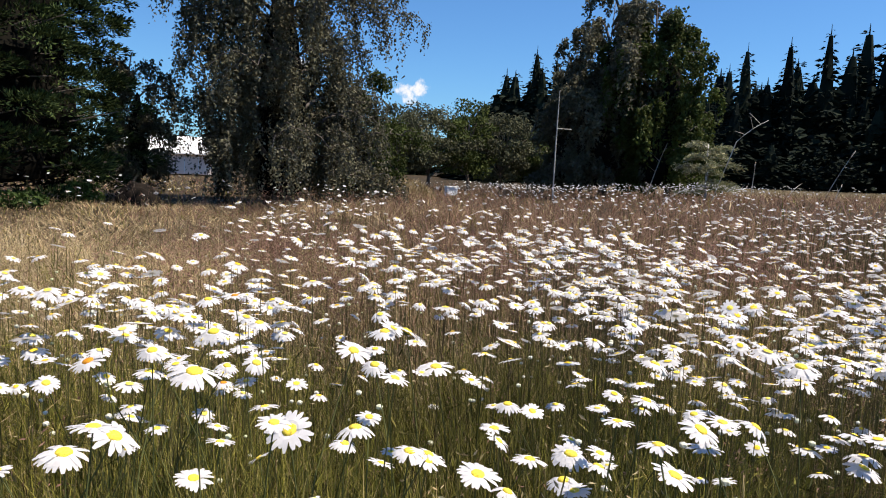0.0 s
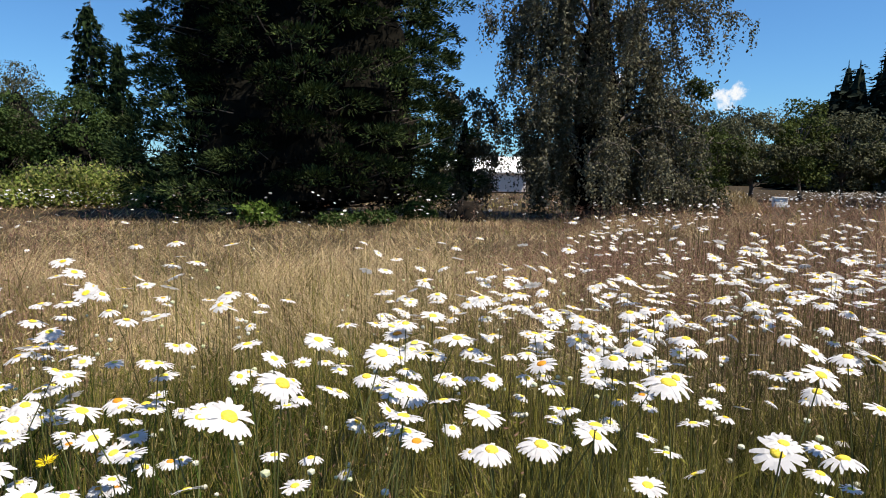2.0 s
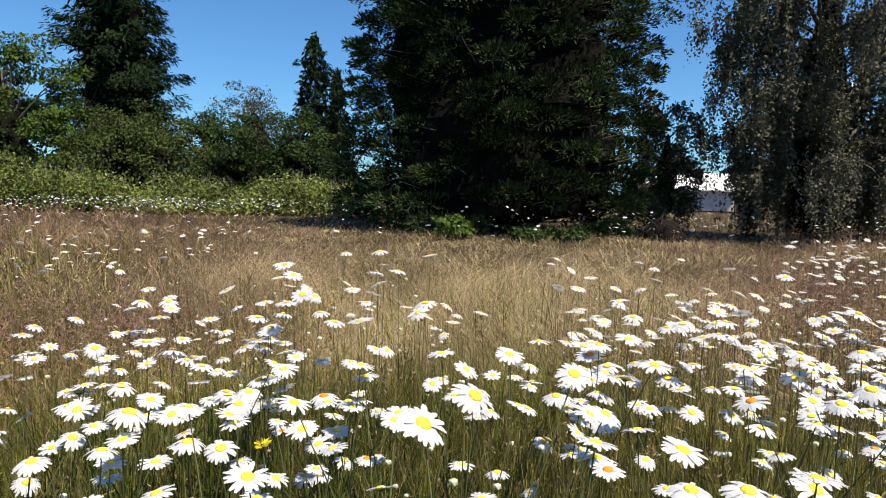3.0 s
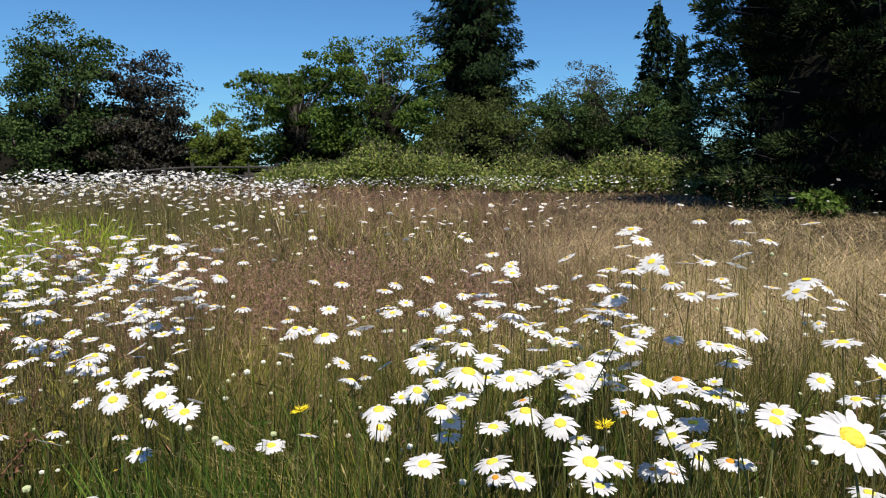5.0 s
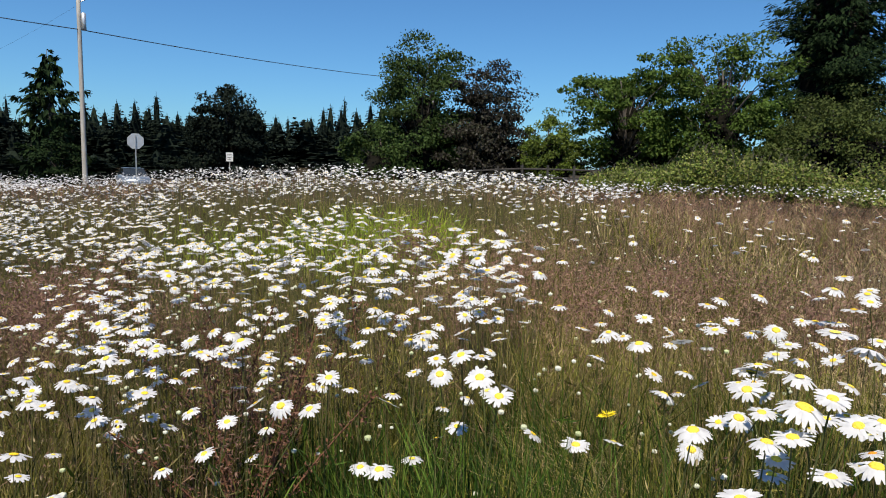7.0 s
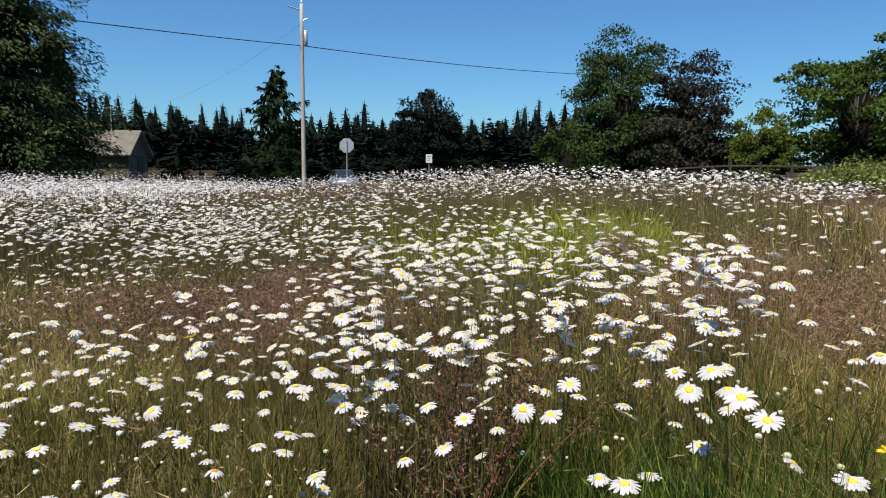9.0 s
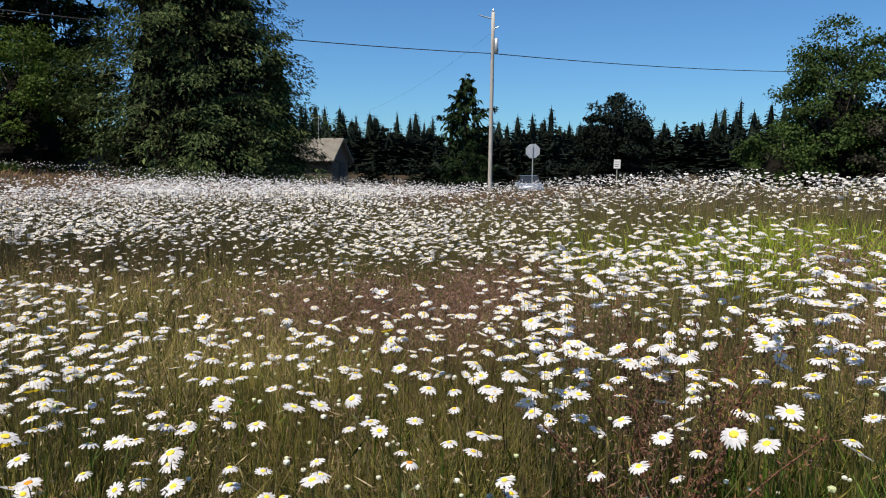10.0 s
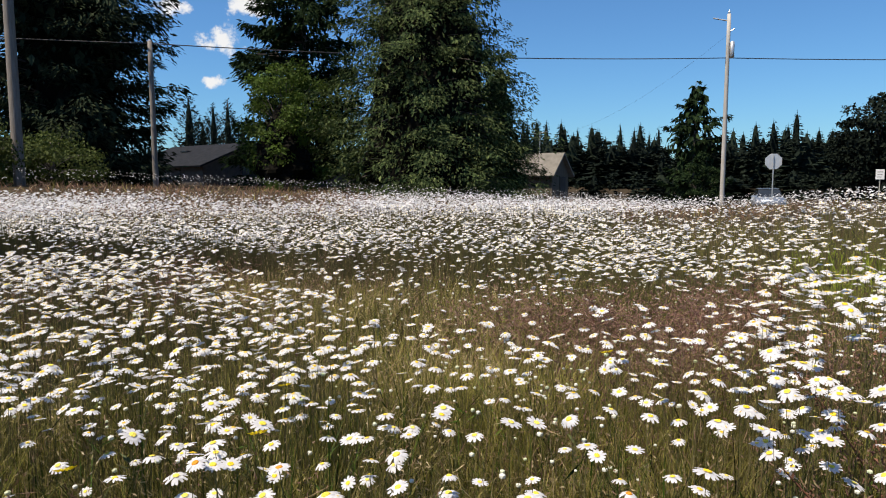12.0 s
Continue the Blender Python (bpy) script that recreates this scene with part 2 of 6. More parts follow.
    "glass": solid_mat("dark_car_glass", (0.02, 0.025, 0.03), (0.03, 0.035, 0.04), 1.0, 0.08, 0.0, 0.0),
    "rubber": solid_mat("black_rubber", (0.015, 0.015, 0.015), (0.03, 0.03, 0.03), 5.0, 0.8),
    "char": solid_mat("dark_brush_heap", (0.006, 0.005, 0.004), (0.018, 0.014, 0.011), 6.0, 1.0, bump=0.8),
    "fence_wood": solid_mat("grey_fence_wood", (0.025, 0.023, 0.02), (0.06, 0.055, 0.05), 8.0, 0.9, bump=0.3),
    "lens": solid_mat("white_headlamp", (0.7, 0.7, 0.7), (0.8, 0.8, 0.8), 2.0, 0.2, bump=0),
}


# ---- building helpers ----
rng = np.random.default_rng(7)


def tri_mesh(name, verts, tris, mats, index=None, smooth=False):
    me = bpy.data.meshes.new(name)
    verts, tris = np.asarray(verts, np.float32), np.asarray(tris, np.int32)
    me.vertices.add(len(verts))
    me.vertices.foreach_set("co", verts.ravel())
    me.loops.add(tris.size)
    me.loops.foreach_set("vertex_index", tris.ravel())
    me.polygons.add(len(tris))
    me.polygons.foreach_set("loop_start", np.arange(0, tris.size, 3, dtype=np.int32))
    for m in mats:
        me.materials.append(m)
    if index is not None:
        me.polygons.foreach_set("material_index", np.asarray(index, np.int32))
    me.polygons.foreach_set("use_smooth", np.full(len(tris), smooth))
    me.update(calc_edges=True)
    return me


class Heap:
    """Gathers triangles for one mesh."""

    def __init__(self):
        self.v, self.f, self.m, self.n = [], [], [], 0

    def add(self, verts, tris, mat=0):
        verts, tris = np.asarray(verts, float).reshape(-1, 3), np.asarray(tris, int).reshape(-1, 3)
        self.v.append(verts)
        self.f.append(tris + self.n)
        self.m.append(np.full(len(tris), mat))
        self.n += len(verts)
        return self

    def mesh(self, name, *mats, smooth=False):
        return tri_mesh(name, np.concatenate(self.v), np.concatenate(self.f), mats, np.concatenate(self.m), smooth)


def part(name, data, parent, label=""):
    """Links a mesh as one part of a thing or of another part."""
    ob = new(name, data)
    ob.parent = parent
    return tagged(ob, label)


def from_bm(name, bm, mat, smooth=False):
    me = bpy.data.meshes.new(name)
    bm.to_mesh(me)
    bm.free()
    me.materials.append(mat)
    if smooth:
        me.polygons.foreach_set("use_smooth", np.full(len(me.polygons), True))
    return me


def box_bm(x0, x1, y0, y1, z0, z1, bevel=0.0):
    bm = bmesh.new()
    bmesh.ops.create_cube(bm, size=1.0, matrix=Matrix.Translation(((x0 + x1) / 2, (y0 + y1) / 2, (z0 + z1) / 2)) @ Matrix.Diagonal((x1 - x0, y1 - y0, z1 - z0, 1)))
    if bevel:
        bmesh.ops.bevel(bm, geom=bm.edges[:], offset=bevel, segments=2, affect="EDGES")
    return bm


def tube(path, radii, sides=6):
    """A tapered tube along a path: vertices and triangles."""
    path, radii = np.asarray(path, float), np.asarray(radii, float)
    n = len(path)
    t = np.gradient(path, axis=0)
    t /= np.linalg.norm(t, axis=1, keepdims=True) + 1e-9
    ref = np.where(np.abs(t[:, 2:3]) > 0.9, [[1.0, 0, 0]], [[0, 0, 1.0]])
    u = np.cross(t, ref)
    u /= np.linalg.norm(u, axis=1, keepdims=True) + 1e-9
    w = np.cross(t, u)
    a = np.arange(sides) * 2 * np.pi / sides
    v = path[:, None] + radii[:, None, None] * (np.cos(a)[None, :, None] * u[:, None] + np.sin(a)[None, :, None] * w[:, None])
    i = np.arange(n - 1)[:, None] * sides
    j = np.arange(sides)[None]
    k = (j + 1) % sides
    q = np.stack([i + j, i + k, i + sides + k, i + sides + j], -1).reshape(-1, 4)
    tris = np.concatenate([q[:, [0, 1, 2]], q[:, [0, 2, 3]]])
    cap0, cap1 = [[0, s + 1, s] for s in range(1, sides - 1)], [[(n - 1) * sides, (n - 1) * sides + s, (n - 1) * sides + s + 1] for s in range(1, sides - 1)]
    return v.reshape(-1, 3), np.concatenate([tris, cap0, cap1])


def unit(v):
    return v / (np.linalg.norm(v, axis=-1, keepdims=True) + 1e-9)


def leaves(at, along, length, width, fold=0.25, gen=rng, face=None, loose=0.5):
    """A folded diamond at each place, pointing along the given way and lying more or less square to the way face: vertices and triangles."""
    n = len(at)
    along = unit(along)
    side = unit(np.cross(along, gen.normal(size=(n, 3)) if face is None else unit(face) + gen.normal(0, loose, (n, 3))))
    up = np.cross(side, along)
    length, width = np.broadcast_to(length, n)[:, None], np.broadcast_to(width, n)[:, None]
    mid = at + along * length * 0.45
    v = np.stack([at, mid + side * width / 2 + up * width * fold, at + along * length, mid - side * width / 2 + up * width * fold], 1)
    b = np.arange(n)[:, None] * 4
    f = np.concatenate([b + [0, 1, 2], b + [0, 2, 3]])
    return v.reshape(-1, 3), f


def hash2(ix, iy, seed):
    h = np.sin(ix * 127.1 + iy * 311.7 + seed * 74.7) * 43758.5453
    return h - np.floor(h)


def drift(x, y, scale, seed):
    """Smooth value noise over the ground, 0 to 1."""
    x, y = np.asarray(x) / scale, np.asarray(y) / scale
    ix, iy = np.floor(x), np.floor(y)
    fx, fy = x - ix, y - iy
    fx, fy = fx * fx * (3 - 2 * fx), fy * fy * (3 - 2 * fy)
    a, b = hash2(ix, iy, seed), hash2(ix + 1, iy, seed)
    c, d = hash2(ix, iy + 1, seed), hash2(ix + 1, iy + 1, seed)
    return (a * (1 - fx) + b * fx) * (1 - fy) + (c * (1 - fx) + d * fx) * fy


def step(a, b, v):
    t = np.clip((np.asarray(v, float) - a) / (b - a), 0, 1)
    return t * t * (3 - 2 * t)


def bump(v, a, b, soft):
    """1 between a and b, falling to 0 over soft on either side."""
    return step(a - soft, a, v) * (1 - step(b, b + soft, v))


# ---- the lie of the land ----
EDGE_AZ = (-180, -90, -40, -20, -9, 5, 37, 60, 86, 106, 118, 127, 147, 165, 180)
EDGE_Z = (0.8, 0.5, 0.42, 0.22, -0.05, -0.05, 0.0, 0.0, 0.08, 0.22, -0.12, -0.28, 0.12, 0.52, 0.80)


def polar(x, y):
    return np.degrees(np.arctan2(-np.asarray(x, float), np.asarray(y, float))), np.hypot(x, y)


def ground_z(x, y):
    az, r = polar(x, y)
    edge = np.interp(az, EDGE_AZ, EDGE_Z)
    z = edge * step(7, 26, r) + (drift(x, y, 3.1, 3) - 0.5) * 0.07 * step(0.8, 4, r)
    z = z + 0.05 * bump(az, 84, 104, 8) * bump(r, 6.5, 11, 2.5)
    road = bump(az, 92, 133, 5) * step(31, 37, r) * (1 - step(70, 110, r))
    return z * (1 - road) - 1.2 * road


def spot(az, r, dz=0.0):
    """A place on the ground at an azimuth and a distance from where the camera stands."""
    cx, cy = (-0.08, -0.01) if az < 50 else (-0.27, -0.04)
    h = heading(az)
    x, y = cx + h.x * r, cy + h.y * r
    return Vector((x, y, float(ground_z(x, y)) + dz))


rings = np.concatenate([[0.0], np.geomspace(0.4, 60, 70), np.geomspace(66, 2500, 22)])
turns = 240
ga = np.arange(turns) * 2 * np.pi / turns
gx, gy = (-np.sin(ga)[None] * rings[1:, None]).ravel(), (np.cos(ga)[None] * rings[1:, None]).ravel()
gv = np.concatenate([[[0, 0, float(ground_z(0.0, 0.01))]], np.stack([gx, gy, ground_z(gx, gy)], 1)])
gi, gj = np.arange(len(rings) - 2)[:, None], np.arange(turns)[None]
gk = (gj + 1) % turns
gq = np.stack([1 + gi * turns + gj, 1 + gi * turns + gk, 1 + (gi + 1) * turns + gk, 1 + (gi + 1) * turns + gj], -1).reshape(-1, 4)
fan = np.stack([np.zeros(turns, int), 1 + np.arange(turns), 1 + (np.arange(turns) + 1) % turns], 1)
gf = np.concatenate([fan, gq[:, [0, 1, 2]], gq[:, [0, 2, 3]]])
# facing up
gn = np.cross(gv[gf[:, 1]] - gv[gf[:, 0]], gv[gf[:, 2]] - gv[gf[:, 0]])[:, 2]
gf[gn < 0] = gf[gn < 0][:, ::-1]
tagged(new("ground", tri_mesh("ground", gv, gf, [M["soil"]], smooth=True)), "brown meadow soil under dry thatch and short grass", "ground", kind="structure")

# the lane beyond the field
p_a, p_b = spot(92, 52), spot(133, 46)
lane = unit(np.array(p_b - p_a))
side = np.array([-lane[1], lane[0], 0])
s = np.linspace(-30, (p_b - p_a).length + 10, 60)
lv, lf = [], []
for i, d in enumerate(s):
    for j, o in enumerate((-3.0, 0.0, 3.0)):
        c = np.array(p_a) + lane * d + side * o
        lv.append((c[0], c[1], float(ground_z(c[0], c[1])) + 0.03 + (0.03 if j == 1 else 0)))
    if i:
        b = 3 * i
        lf += [(b - 3, b - 2, b + 1), (b - 3, b + 1, b), (b - 2, b - 1, b + 2), (b - 2, b + 2, b + 1)]
tagged(new("road", tri_mesh("road", lv, lf, [M["asphalt"]])), "worn grey asphalt lane beyond the flower meadow", "road", kind="structure")


# ---- grass ----
def scatter(n, r0, r1, a0=-42.0, a1=188.0):
    r = np.sqrt(rng.uniform(r0 * r0, r1 * r1, n))
    a = np.radians(rng.uniform(a0, a1, n))
    return -0.15 - np.sin(a) * r, np.cos(a) * r


def kept(x, y, weight):
    k = rng.random(len(x)) < weight
    return x[k], y[k]


def blades(x, y, h, w, bend, segs, comb=0.0):
    """Leaning, curved grass blades: vertices and triangles. comb: how far neighbours lie the same way."""
    n = len(x)
    base = np.stack([x, y, ground_z(x, y) - 0.01], 1)
    a, b = rng.uniform(0, 2 * np.pi, n), rng.uniform(0, 2 * np.pi, n)
    flow = 14.0 * drift(x, y, 1.5, 41) + rng.normal(0, 0.7, n)
    b = np.where(rng.random(n) < comb, flow, b)
    side = np.stack([np.cos(a), np.sin(a), np.zeros(n)], 1)
    lean = np.stack([np.cos(b), np.sin(b), np.zeros(n)], 1) * bend[:, None]
    rows, k = [], 2 * segs + 1
    for i in range(segs + 1):
        t = i / segs
        c = base + np.stack([np.zeros(n), np.zeros(n), h * (t - 0.28 * np.minimum(bend, 1.2) * t * t)], 1) + lean * (h * (0.5 * t + 0.5 * t * t))[:, None]
        if i == segs:
            rows.append(c)
            break
        ww = (w * (1 - 0.55 * t))[:, None] / 2
        rows += [c - side * ww, c + side * ww]
    v = np.stack(rows, 1).reshape(-1, 3)
    o = np.arange(n)[:, None] * k
    f = []
    for i in range(segs - 1):
        f += [o + [2 * i, 2 * i + 1, 2 * i + 3], o + [2 * i, 2 * i + 3, 2 * i + 2]]
    f.append(o + [2 * segs - 2, 2 * segs - 1, 2 * segs])
    return v, np.concatenate(f)


def sprigs(n, r0, r1, weight, low, high, length, width):
    """Small leaves, side shoots and litter at all heights between the stems."""
    x, y = scatter(n, r0, r1)
    zz = dict(zip(("az", "r", "lush", "lime", "straw", "rust", "green", "short"), zones(x, y)))
    x, y = kept(x, y, weight(zz) * (0.25 + 1.1 * drift(x, y, 0.14, 51)))
    n = len(x)
    z = ground_z(x, y) + rng.uniform(low, high, n) * np.interp(polar(x + 0.15, y)[0], (60, 110), (1.0, 0.75))
    ls = length * rng.uniform(0.5, 1.5, n)
    return leaves(np.stack([x, y, z], 1), rng.normal(0, 0.8, (n, 3)) + [0, 0, 0.7], ls, width * rng.uniform(0.6, 1.4, n), 0.15)


def panicles(x, y, h, w, grains, glen, spread):
    """Thin stalks with an airy seed head of many slivers."""
    n = len(x)
    v, f = blades(x, y, h, np.full(n, w), rng.uniform(0.05, 0.25, n), 2)
    tip = v.reshape(n, 5, 3)
    lo, hi = (tip[:, 2] + tip[:, 3]) / 2, tip[:, 4]
    u = rng.uniform(0.15, 1.05, (n, grains))
    at = lo[:, None] + (hi - lo)[:, None] * u[..., None]
    out = rng.normal(size=(n, grains, 3)) * [1, 1, 0.5] + [0, 0, 0.7]
    off = out * (spread * h[:, None] * (1.15 - u))[..., None]
    lv, lf = leaves((at + off).reshape(-1, 3), (out + rng.normal(size=out.shape) * 0.4).reshape(-1, 3), glen, glen * 0.28)
    return np.concatenate([v, lv]), np.concatenate([f, lf + len(v)])


def zones(x, y):
    """How much of each kind of grass grows at a place."""
    az, r = polar(np.asarray(x) + 0.15, y)
    az0 = az
    az = az + (drift(x, y, 1.6, 33) - 0.5) * 22 * step(1.2, 2.0, r)
    r = r * (1 + (drift(x, y, 1.1, 34) - 0.5) * 0.3)
    n1, n2, n3 = drift(x, y, 1.3, 1), drift(x, y, 0.55, 2), drift(x, y, 4.5, 5)
    lush = bump(az0, 83, 107, 5) * (1 - step(1.5, 2.1, r)) * 1.0 + bump(az, 46, 108, 10) * (1 - step(1.6, 2.3, r)) * 0.4 + bump(az, 108, 200, 6) * (1 - step(4, 6, r)) * 0.15
    lime = bump(az0, 96, 106, 3) * bump(r, 5.0, 6.9, 0.4) * 0.95 + bump(az0, 109, 117, 3) * bump(r, 5.6, 7.6, 0.8) * 0.35
    straw = bump(az, 17, 60, 10) * step(2.0, 3.2, r) * 0.95 + bump(az, -60, 14, 8) * bump(r, 1.9, 6.0, 0.8) * 0.42 + 0.25 * n1 * (1 - bump(az, 82, 104, 6) * (1 - step(1.6, 2.2, r))) + 0.15 * bump(az, 50, 85, 8) * step(2, 3, r)
    straw = straw * (0.35 + 0.65 * step(1.4, 2.2, r))
    straw = straw + bump(az, 108, 200, 5) * (1 - step(4.5, 6.5, r)) * (0.08 + 0.3 * n2) + bump(az, -2, 8, 2) * bump(r, 12, 19, 2) * 0.8
    near = 0.3 + 0.7 * np.maximum(step(1.5, 2.1, r), step(106, 114, az))
    straw = straw * near + bump(az, 146, 200, 8) * bump(r, 1.0, 2.8, 0.4) * 0.6 + bump(az, 116, 146, 8) * bump(r, 1.0, 2.6, 0.4) * 0.2 + bump(az, 66, 76, 4) * bump(r, 1.6, 2.6, 0.4) * 0.6 + bump(az, 30, 52, 6) * bump(r, 1.7, 3.0, 0.5) * 0.5
    rust = bump(az, -60, 16, 8) * (0.28 * step(2.0, 3.0, r) + 0.5 * step(3.2, 6.0, r)) + bump(az, 58, 90, 6) * bump(r, 2.1, 6.5, 0.5) * (0.15 + 0.75 * step(0.4, 0.6, n1))
    rust = rust * (1 - 0.5 * bump(az, 58, 80, 6)) + bump(az, 104, 122, 8) * bump(r, 2.4, 4.2, 0.6) * step(0.42, 0.6, n1) * 1.0 + bump(az, 124, 144, 4) * bump(r, 2.1, 3.3, 0.3) * 1.3 + bump(az, 158, 190, 5) * bump(r, 4.2, 6.0, 0.7) * 0.6 + 0.14 * step(0.5, 0.8, n1) + 0.16 * bump(az, -60, 82, 6) + bump(az, 108, 200, 6) * (1 - step(4.5, 6.5, r)) * 0.16 * step(0.3, 0.7, n1)
    rust = rust + bump(az, 60, 86, 6) * step(6, 9, r) * (0.2 + 0.5 * step(0.4, 0.6, n3)) + bump(az, 108, 190, 8) * step(16, 22, r) * 0.6
    rust = rust * near + bump(az, 150, 200, 6) * bump(r, 12.5, 26, 1.0) * 0.8
    rust = rust * (1 - bump(az, 82, 104, 6) * (1 - step(1.6, 2.2, r)))
    green = (1 - step(1.9, 3.4, r)) * 0.85 + bump(az, 80, 190, 10) * (1 - step(10, 16, r)) * 0.9 + 0.15 + 0.25 * n2
    short = bump(az, 8, 62, 8) * step(6, 11, r) * 0.6
    green = green * (1 - 0.85 * lush.clip(0, 1))
    return az, r, lush, lime, straw, rust, green * (1 - bump(az, -60, 60, 6) * step(4, 8, r) * 0.5) + bump(az, 17, 26, 3) * step(11, 13, r) * 0.5, short


def grass_layer(n, r0, r1, weight, height, width, bend, segs, comb=0.0):
    x, y = scatter(n, r0, r1)
    zz = dict(zip(("az", "r", "lush", "lime", "straw", "rust", "green", "short"), zones(x, y)))
    k = rng.random(n) < weight(zz)
    x, y, short = x[k], y[k], zz["short"][k]
    h = height * np.interp(zz["az"][k], (-40, 60, 85, 110, 190), (1.18, 1.12, 1.08, 0.66, 0.64)) * rng.normal(1, 0.25, len(x)).clip(0.35, 1.6) * (1 - short) * (0.3 + 0.65 * drift(x, y, 0.8, 9) + 0.7 * drift(x, y, 0.2, 10))
    return blades(x, y, np.minimum(h, 0.58), width * rng.uniform(0.6, 1.4, len(x)), np.abs(rng.normal(bend, 0.24, len(x))), segs, comb)


def grass_thing(name, label, mat, layers):
    heap = Heap()
    for l in layers:
        heap.add(*l)
    return tagged(new(name, heap.mesh(name, mat)), label, "grass", kind="stuff")


def gl(weight, specs, bend, comb=0.0):
    return [grass_layer(n, r0, r1, weight, h, w, bend, sg, comb) for n, r0, r1, h, w, sg in specs]


def far_straw():
    """The pale dry field at the foot of the fir woods."""
    x, y = scatter(30000, 42.0, 88.0, -42.0, -14.0)
    return blades(x, y, rng.uniform(0.25, 0.5, len(x)), rng.uniform(0.05, 0.09, len(x)), rng.uniform(0.3, 0.9, len(x)), 1)


def back_field():
    """The meadow going on behind the walk."""
    x, y = scatter(52000, 0.6, 14.0, 186.0, 320.0)
    far = np.hypot(x, y)
    return blades(x, y, rng.uniform(0.2, 0.42, len(x)), 0.006 + 0.0030 * far, rng.uniform(0.2, 0.9, len(x)), 1)


W_GREEN = lambda z: z["green"] * (1 - step(108, 120, z["az"]))
W_OLIVE = lambda z: z["green"] * step(108, 120, z["az"])
W_LUSH = lambda z: z["lush"]
W_LIME = lambda z: z["lime"]
W_STRAW = lambda z: z["straw"]
W_RUST = lambda z: z["rust"]
grass_thing("green_grass", "olive green meadow grass growing between the daisies", M["green"],
            gl(W_GREEN, ((84000, 0.42, 2.2, 0.40, 0.0026, 2), (46000, 2.2, 5.0, 0.33, 0.0040, 2), (40000, 5.0, 14.0, 0.32, 0.011, 1), (18000, 14.0, 34.0, 0.34, 0.028, 1)), 0.34)
            + [sprigs(34000, 0.45, 2.4, lambda z: (0.3 + 0.6 * z["green"]) * (1 - z["lush"].clip(0, 1)) * (1 - step(108, 120, z["az"])), 0.05, 0.42, 0.045, 0.004), back_field()])
grass_thing("olive_grass", "fine yellowish olive grass under the small daisies", M["olive"],
            gl(W_OLIVE, ((100000, 0.45, 2.6, 0.40, 0.0024, 2), (60000, 2.6, 5.5, 0.34, 0.0040, 2), (30000, 5.5, 14.0, 0.32, 0.011, 1), (14000, 14.0, 34.0, 0.34, 0.028, 1)), 0.4))
grass_thing("lush_grass", "tall fresh green grass in a darker green patch", M["lush"], gl(W_LUSH, ((40000, 0.45, 2.1, 0.44, 0.0040, 3), (20000, 2.1, 5.0, 0.36, 0.0046, 2)), 0.34) + [sprigs(16000, 0.45, 2.4, W_LUSH, 0.04, 0.4, 0.06, 0.0045)])
grass_thing("yellow_green_herb", "bright yellow-green low herbs among the daisies", M["lime"], gl(W_LIME, ((60000, 4.4, 9.5, 0.52, 0.014, 2),), 0.5))
grass_thing("straw_grass", "pale dry straw grass, bent and flattened in swirls", M["straw"],
            gl(W_STRAW, ((20000, 0.45, 2.0, 0.38, 0.0015, 3), (56000, 2.0, 6.0, 0.36, 0.0030, 2), (44000, 6.0, 16.0, 0.30, 0.011, 2), (26000, 16.0, 44.0, 0.36, 0.03, 1)), 1.15, 0.85)
            + [sprigs(16000, 0.5, 3.0, lambda z: (0.2 + 0.5 * z["straw"]) * (1 - z["lush"].clip(0, 1)), 0.02, 0.40, 0.06, 0.002), far_straw()])
grass_thing("russet_grass", "reddish brown dry meadow grass", M["rust"],
            gl(W_RUST, ((16000, 0.5, 2.0, 0.36, 0.0016, 3), (40000, 2.0, 6.0, 0.34, 0.0030, 2), (56000, 6.0, 16.0, 0.36, 0.0095, 1), (36000, 16.0, 44.0, 0.42, 0.028, 1)), 0.75, 0.5)
            + [sprigs(22000, 0.5, 2.4, lambda z: (0.22 + 0.5 * z["rust"]) * (1 - z["lush"].clip(0, 1)), 0.03, 0.38, 0.04, 0.0028)])


def seed_layer(n, r0, r1, weight, h, w, grains, glen, spread):
    x, y = scatter(n, r0, r1)
    zz = dict(zip(("az", "r", "lush", "lime", "straw", "rust", "green", "short"), zones(x, y)))
    x, y = kept(x, y, weight(zz) * (1 - zz["short"]) * (1 - 0.92 * zz["lush"].clip(0, 1)))
    return panicles(x, y, h * np.interp(polar(x + 0.15, y)[0], (60, 110), (1.0, 0.8)) * rng.normal(1, 0.15, len(x)).clip(0.5, 1.4), w, grains, glen, spread)


grass_thing("bent_grass_seed_heads", "fine airy russet seed heads of bent grass", M["purple_bent"],
            [seed_layer(5000, 0.6, 2.2, lambda z: 0.25 * z["rust"] + 0.1, 0.46, 0.0012, 16, 0.010, 0.10),
             seed_layer(7500, 2.2, 7.0, W_RUST, 0.45, 0.0016, 9, 0.018, 0.15),
             seed_layer(5000, 7.0, 18.0, W_RUST, 0.46, 0.004, 8, 0.04, 0.12)])


def haze(az, r, rad, per):
    """A close stand of bent grass in flower, like a low russet haze."""
    c, n = spot(az, r), int(per * math.pi * rad * rad)
    a, q = rng.uniform(0, 2 * np.pi, n), rad * np.abs(rng.normal(0, 0.55, n))
    x, y = c.x + np.cos(a) * q * 1.3, c.y + np.sin(a) * q
    tall = float(np.interp(az, (60, 110), (0.50, 0.41)))
    return panicles(x, y, tall * rng.normal(1, 0.13, n).clip(0.6, 1.3), 0.0012, 11, 0.008 + 0.0036 * r, 0.13)


